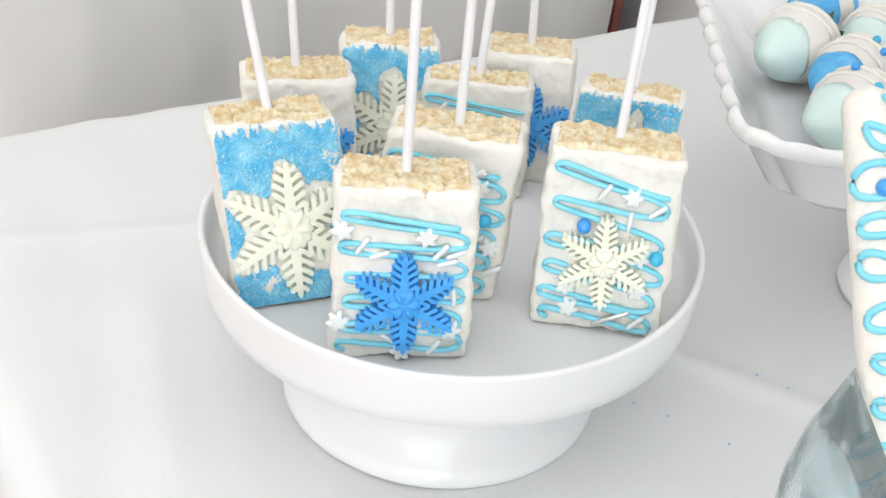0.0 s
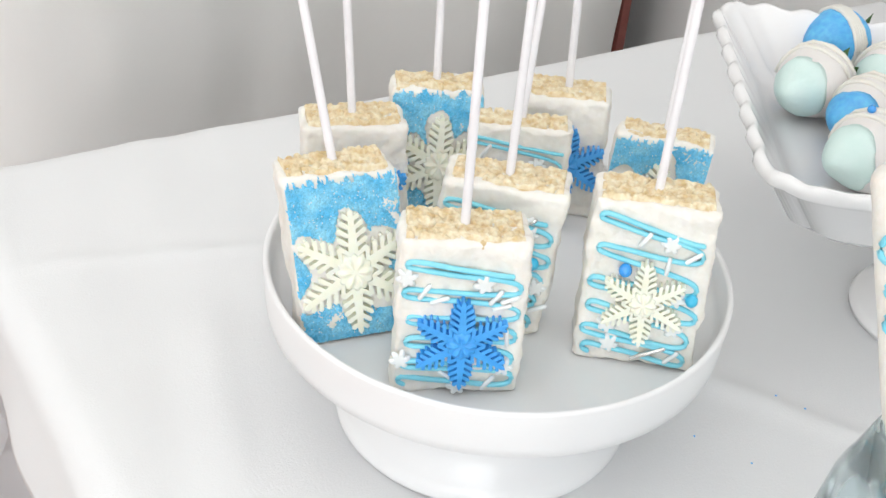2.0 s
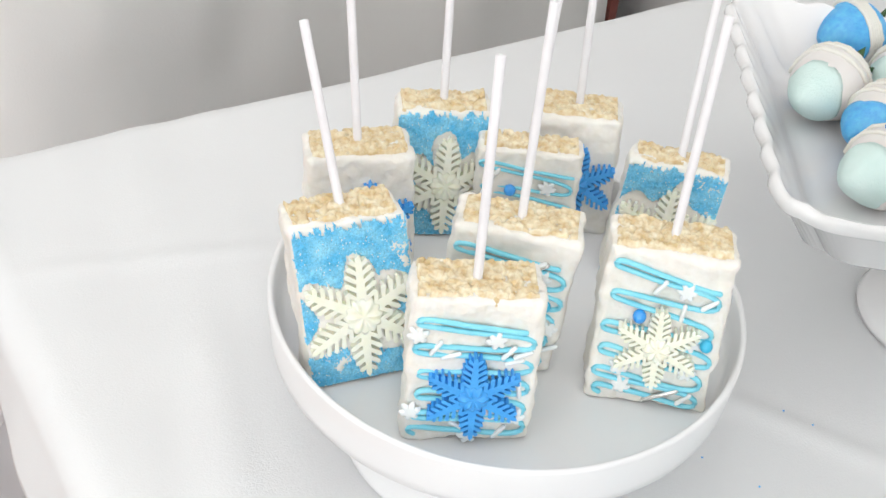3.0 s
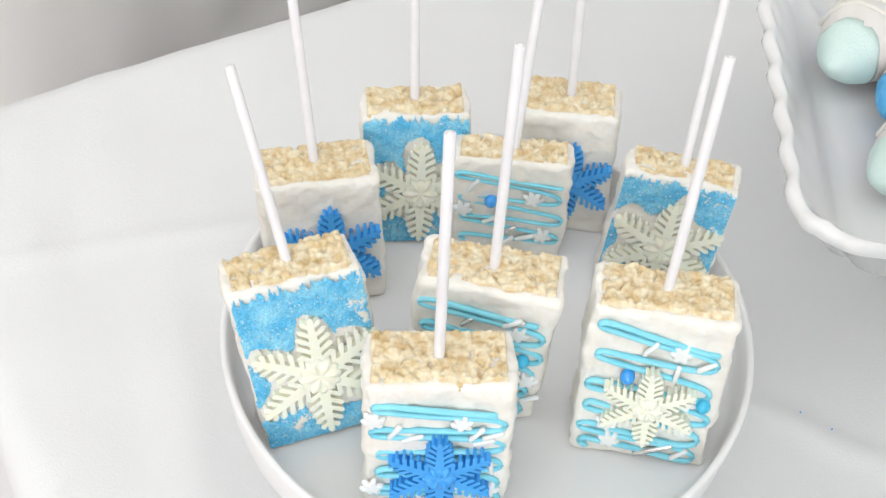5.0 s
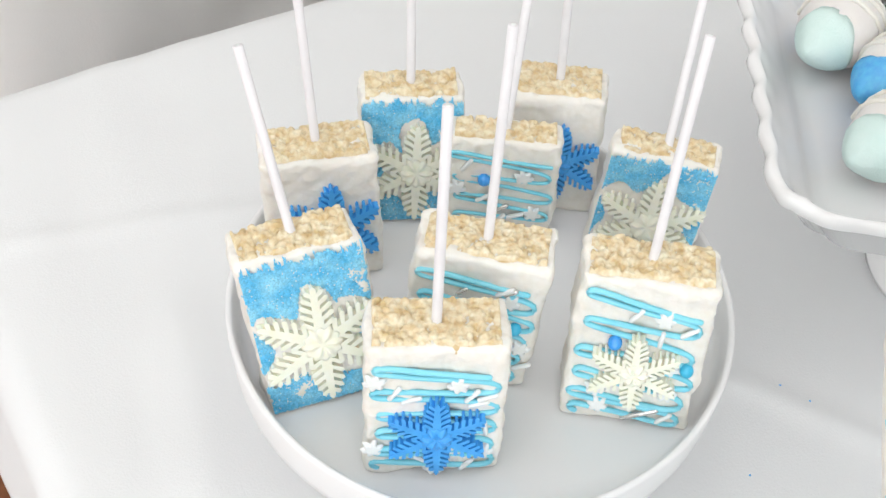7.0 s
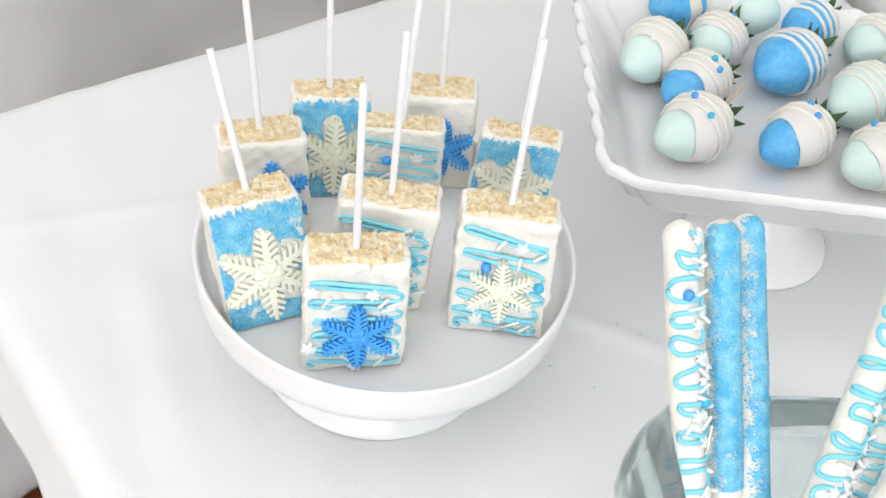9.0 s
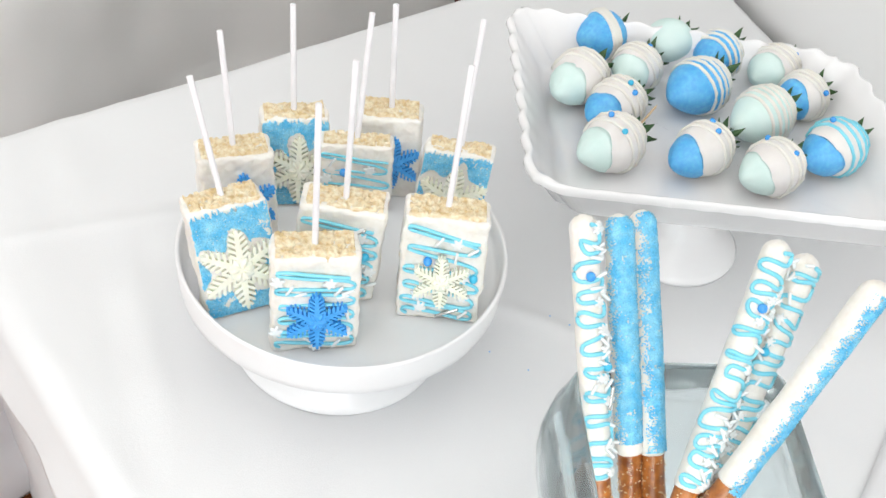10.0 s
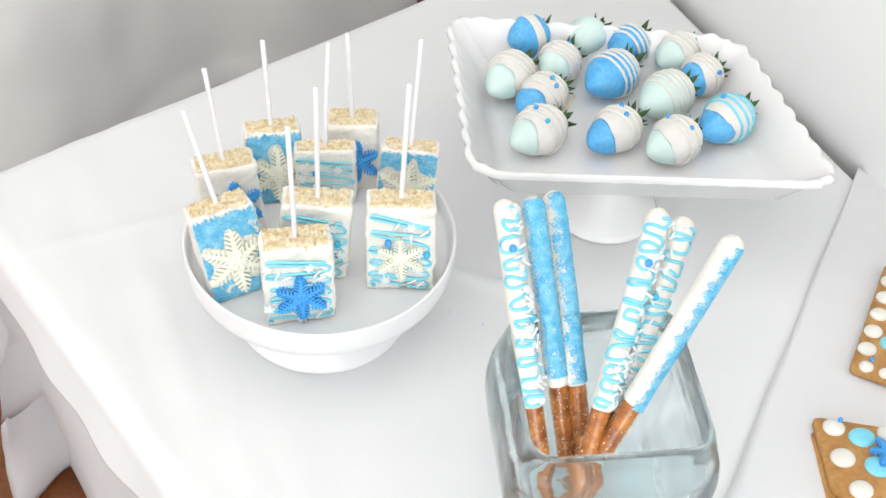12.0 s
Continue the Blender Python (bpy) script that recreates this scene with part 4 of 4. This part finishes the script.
def pretzel_rod(label, top, choc, deco, seed, r=0.0076):
    rng = random.Random(seed)
    top, choc = Vector(top), Vector(choc)
    d = (top - choc).normalized()
    low = TZ + 0.0275
    end = choc - d * ((choc.z - low) / d.z)
    t = thing("pretzel_rod", Matrix.Translation(end), label, "pretzel rod", "rods in the vase")
    axis = d
    side = axis.cross(Vector((0.0, -0.72, 0.70))).normalized()
    face = axis.cross(side).normalized()
    if face.dot(Vector((0, -0.7, 0.7))) < 0:
        face = -face
    dip, full = (choc - end).length, (top - end).length

    def on(s_, a, rr):
        return axis * s_ + face * (rr * math.cos(a)) + side * (rr * math.sin(a))

    def wobble(s_, a):
        return 1 + 0.06 * noise.noise(Vector((s_ * 60, math.cos(a) * 1.3 + seed, math.sin(a) * 1.3)))

    def skin(so, s0, s1, rr, n, rows, rough=0.0, round0=False, round1=True, ragged=0.0):
        k = len(so.v)
        for i in range(rows + 1):
            f = i / rows
            for j in range(n):
                a = 2 * math.pi * j / n
                s_ = s0 + (s1 - s0) * f
                q = 1.0
                if round1 and s1 - s_ < rr:
                    q = math.sqrt(max(0.04, 1 - (1 - (s1 - s_) / rr) ** 2))
                if round0 and s_ - s0 < rr * 0.5:
                    q *= math.sqrt(max(0.25, 1 - (1 - (s_ - s0) / (rr * 0.5)) ** 2))
                if i == 0:
                    s_ += ragged * noise.noise(Vector((math.cos(a) * 2, math.sin(a) * 2, seed)))
                so.v.append(tuple(on(s_, a, rr * q * wobble(s_, a) + rng.uniform(-rough, rough))))
        for i in range(rows):
            for j in range(n):
                a, b = k + i * n + j, k + i * n + (j + 1) % n
                so.f.append((a, b, b + n, a + n))
        so.f.append(tuple(k + j for j in range(n))[::-1])
        so.f.append(tuple(k + rows * n + j for j in range(n)))
    so = Soup()
    skin(so, 0.0, dip + 0.01, r * 0.94, 18, 60, 0.00008, True, False)
    part("pretzel", so, PRETZEL, t, "glossy brown baked pretzel")
    so = Soup()
    for i in range(280):
        s_, a = rng.uniform(0.0, dip), rng.uniform(0, 6.28)
        blob(so, on(s_, a, r * 0.97), (rng.uniform(0.0004, 0.0011), rng.uniform(0.0004, 0.0009), rng.uniform(0.0003, 0.0007)), (rng.uniform(0, 3), rng.uniform(0, 3), 0))
    part("salt", so, SALT, t, "coarse salt grains", smooth=False, kind="stuff")
    so = Soup()
    skin(so, dip, full, r * 1.12, 24, 90, 0.00005, True, True, 0.004)
    part("coating", so, COATING, t, "white candy coating")
    if deco[0] == "sugar":
        _, a0, a1, s0, s1 = deco
        so = Soup()
        n, rows = 40, 220
        ids = {}

        def vert(i, j):
            if (i, j) not in ids:
                ids[i, j] = len(so.v)
                s_ = full - 0.001 + (dip - full + 0.001) * i / rows
                a = a0 + (a1 - a0) * j / n
                q = math.sqrt(max(0.05, 1 - max(0.0, 1 - (full - s_) / (r * 1.12)) ** 2))
                so.v.append(tuple(on(s_, a, r * 1.12 * q * wobble(s_, a) + 0.0003 + rng.uniform(-0.0003, 0.0005))))
            return ids[i, j]
        for i in range(rows):
            for j in range(n):
                f, g = i / rows, j / n
                v = noise.noise(Vector((f * 22, g * 5, seed))) * 0.55 + noise.noise(Vector((f * 110, g * 22, seed))) * 0.5
                edge = min(g, 1 - g) * 5.0
                if s0 <= f <= s1 and edge + v * 1.9 + rng.uniform(-0.55, 0.55) > 0.62 + 0.5 * max(0.0, f - 0.55) and v > -0.42 + rng.uniform(-0.08, 0.08):
                    so.f.append((vert(i, j), vert(i, j + 1), vert(i + 1, j + 1), vert(i + 1, j)))
        part("blue_sugar", so, BLUESUGAR, t, "sparkling blue sugar crust")
    else:
        # loops of icing along the side that faces up
        so = Soup()
        pts, loops = [], deco[1]
        for i in range(loops * 20 + 1):
            f = i / (loops * 20)
            turn_ = 2 * math.pi * i / 20
            a = deco[2] + (1.05 + 0.6 * noise.noise(Vector((i / 11, seed, 3)))) * math.sin(turn_) + 0.5 * noise.noise(Vector((f * 17, seed * 1.7, 0)))
            s_ = full - 0.006 - (full - dip - 0.010) * f + 0.006 * noise.noise(Vector((f * 23, seed * 2.3, 4))) + 0.0017 * math.sin(2 * turn_)
            pts.append(on(s_, a, r * 1.12 * wobble(s_, a) + 0.0004))
        tube(so, pts, 0.00135, 8)
        part("icing_drizzle", so, DRIZZLE, t, "aqua icing piped in loops")
        for i in range(deco[3]):
            s_, a = rng.uniform(dip + 0.006, full - 0.006), deco[4] + rng.gauss(0, 0.42)
            p = on(s_, a, r * 1.12 + 0.0016)
            so = Soup()
            if rng.random() < 0.62:
                v = (axis * rng.uniform(-1, 1) + side * rng.uniform(-1, 1)).normalized() * rng.uniform(0.0018, 0.0034)
                tube(so, [p - v, p, p + v], 0.0011, 6)
                part("rod_sprinkle", so, SPRINKLE, t)
            else:
                out = (p - axis * s_).normalized()
                across = out.cross(axis)
                base = p - out * 0.0012
                rosette(so, lambda px, pz, h: base + axis * px + across * pz + out * h, 0.0036, 0.0019, 6, 0.6, 0, 36, 4)
                part("snowflake_sprinkle", so, SPRINKLE, t)
        for f, a, material, rr in deco[5]:
            so = Soup()
            s_ = full + (dip - full) * f
            blob(so, on(s_, a, r * 1.12 + rr * 0.6), rr, shape=BALL)
            part("sugar_pearl", so, material, t, "round blue sugar pearl")
        if len(deco[5]) > 1:
            so = Soup()
            p = on(full + (dip - full) * 0.68, 0.9, r * 1.12 + 0.0026)
            v = (axis + side * 0.25) * 0.0062
            tube(so, [p - v, p, p + v], 0.0012, 8)
            part("silver_sprinkle", so, SILVER, t, "shiny silver sprinkle")
    return t


pretzel_rod("white-coated pretzel rod with aqua loops and sprinkles", (0.1860, 0.397, 0.976), (0.2035, 0.3035, 0.850), ("loops", 10, 0.15, 46, 0.85, [(0.22, 0.0, PEARLBLUE, 0.0029), (0.56, 0.8, PEARLAQUA, 0.0029)]), 31)
pretzel_rod("pretzel rod crusted with blue sugar", (0.2075, 0.400, 0.974), (0.2255, 0.3215, 0.850), ("sugar", -1.5, 1.7, 0.0, 0.93), 32)
pretzel_rod("white-coated pretzel rod with blue sugar along one side", (0.227, 0.4165, 0.963), (0.2395, 0.3205, 0.850), ("sugar", -0.9, 2.5, 0.0, 0.97), 33)
pretzel_rod("leaning white pretzel rod with aqua loops and pearls", (0.2945, 0.371, 0.9835), (0.2465, 0.2810, 0.870), ("loops", 11, 0.0, 50, 0.85, [(0.26, 0.0, PEARLBLUE, 0.0029)]), 34)
pretzel_rod("white pretzel rod with aqua loops behind another rod", (0.3165, 0.374, 0.970), (0.2625, 0.2870, 0.865), ("loops", 10, 0.2, 34, -0.7, [(0.42, -0.5, PEARLAQUA, 0.0027)]), 35)
pretzel_rod("outermost leaning pretzel rod dusted with blue sugar", (0.3345, 0.326, 0.9965), (0.2665, 0.2760, 0.882), ("sugar", -0.35, 2.5, 0.03, 1.0), 36)


# ---- iced cookies ----
def cookie(label, x, y, yaw, corners, dots, blues, seed, step=0.0):
    t = thing("iced_cookie", pose(x, y, TZ + 0.0045, 0, 0, yaw), label, "cookie", "cookies on the table")
    ring = []
    n = len(corners)
    for k in range(n):
        p0, p1, p2 = (Vector(corners[(k + q) % n]) for q in (-1, 0, 1))
        a, b = p1 + (p0 - p1).normalized() * 0.006, p1 + (p2 - p1).normalized() * 0.006
        for i in range(6):
            f = i / 5
            ring.append((a * (1 - f) ** 2 + p1 * 2 * f * (1 - f) + b * f * f))
    c = sum(ring, Vector((0, 0))) / len(ring)
    so = Soup()
    lv = [(0.96, 0.0), (1.0, 0.0015), (1.0, 0.0065), (0.975, 0.0085), (0.5, 0.0092)]
    for k, z in lv:
        so.v += [(c.x + (p.x - c.x) * k, c.y + (p.y - c.y) * k, z + 0.0004 * noise.noise(Vector((p.x * 90, p.y * 90, seed)))) for p in ring]
    m = len(ring)
    for i in range(len(lv) - 1):
        for j in range(m):
            a, b = i * m + j, i * m + (j + 1) % m
            so.f.append((a, b, b + m, a + m))
    so.f.append(tuple(range(m))[::-1])
    so.f.append(tuple((len(lv) - 1) * m + j for j in range(m)))
    part("biscuit", so, COOKIE, t, "golden baked biscuit")
    if step:
        # a second biscuit below, pushed out at one side
        low = Soup()
        low.v = [(px - step, py - step * 2.2, pz * 0.42 - 0.0040) for px, py, pz in so.v]
        low.f = list(so.f)
        part("lower_biscuit", low, COOKIE, t, "golden baked biscuit underneath")
        # blue candy snowflake lying on the icing
        flake = snowflake(t, 0.0, 0.0, 0.0, 0.016, 0.0035, BLUEFLAKE, "bright blue candy snowflake", 0.3)
        flake.matrix_local = pose(0.047, -0.046, 0.0125, -90, 0, 0)
    for p, r in dots:
        so = Soup()
        blob(so, (p[0], p[1], 0.0088), (r, r * 0.9, 0.0046), shape=BALL)
        part("icing_dot", so, ICING, t, "white icing dot")
    for p, r in blues:
        so = Soup()
        blob(so, (p[0], p[1], 0.0089), (r, r * 0.85, 0.0036), shape=BALL)
        part("icing_dot", so, DRIZZLE, t, "aqua icing dot")
    so = Soup()
    blob(so, (dots[0][0][0] + 0.006, dots[0][0][1] + 0.004, 0.0135), 0.0022, shape=BALL)
    part("sugar_pearl", so, PEARLBLUE, t, "round blue sugar pearl")


cookie("golden cookie with white and aqua icing dots", 0.455, 0.339, 0, [(0, 0), (-0.008, -0.07), (0.03, -0.11), (0.11, -0.09), (0.10, -0.03)],
       [((0.013, -0.014), 0.0095), ((0.010, -0.044), 0.0105), ((0.014, -0.075), 0.0100), ((0.056, -0.024), 0.009), ((0.080, -0.040), 0.009)],
       [((0.033, -0.026), 0.0115), ((0.037, -0.055), 0.0125), ((0.058, -0.050), 0.0110)], 41, 0.004)
cookie("golden cookie edged with white icing beads", 0.505, 0.386, 0, [(0, 0), (0.055, -0.035), (0.16, 0.05), (0.08, 0.12)],
       [((0.014, -0.001), 0.0065), ((0.028, -0.010), 0.0060), ((0.042, -0.018), 0.0060), ((0.022, 0.018), 0.0085), ((0.035, 0.037), 0.0085), ((0.048, 0.056), 0.0085), ((0.061, 0.075), 0.0085), ((0.073, 0.094), 0.0085)],
       [((0.045, 0.022), 0.010), ((0.060, 0.040), 0.011), ((0.07, 0.01), 0.010)], 42)

# stray sugar crumbs on the cloth
s = Soup()
for x, y in ((0.1552, 0.4972), (0.198, 0.4716), (0.2219, 0.5262), (0.171, 0.489), (0.236, 0.517)):
    blob(s, (x, y, TZ + 0.0024), (0.0007, 0.0006, 0.0005))
crumbs = part("sugar_crumbs", s, SKYSUGAR, kind="stuff")
tagged(crumbs, "few tiny blue sugar crumbs on the tablecloth", "crumbs")
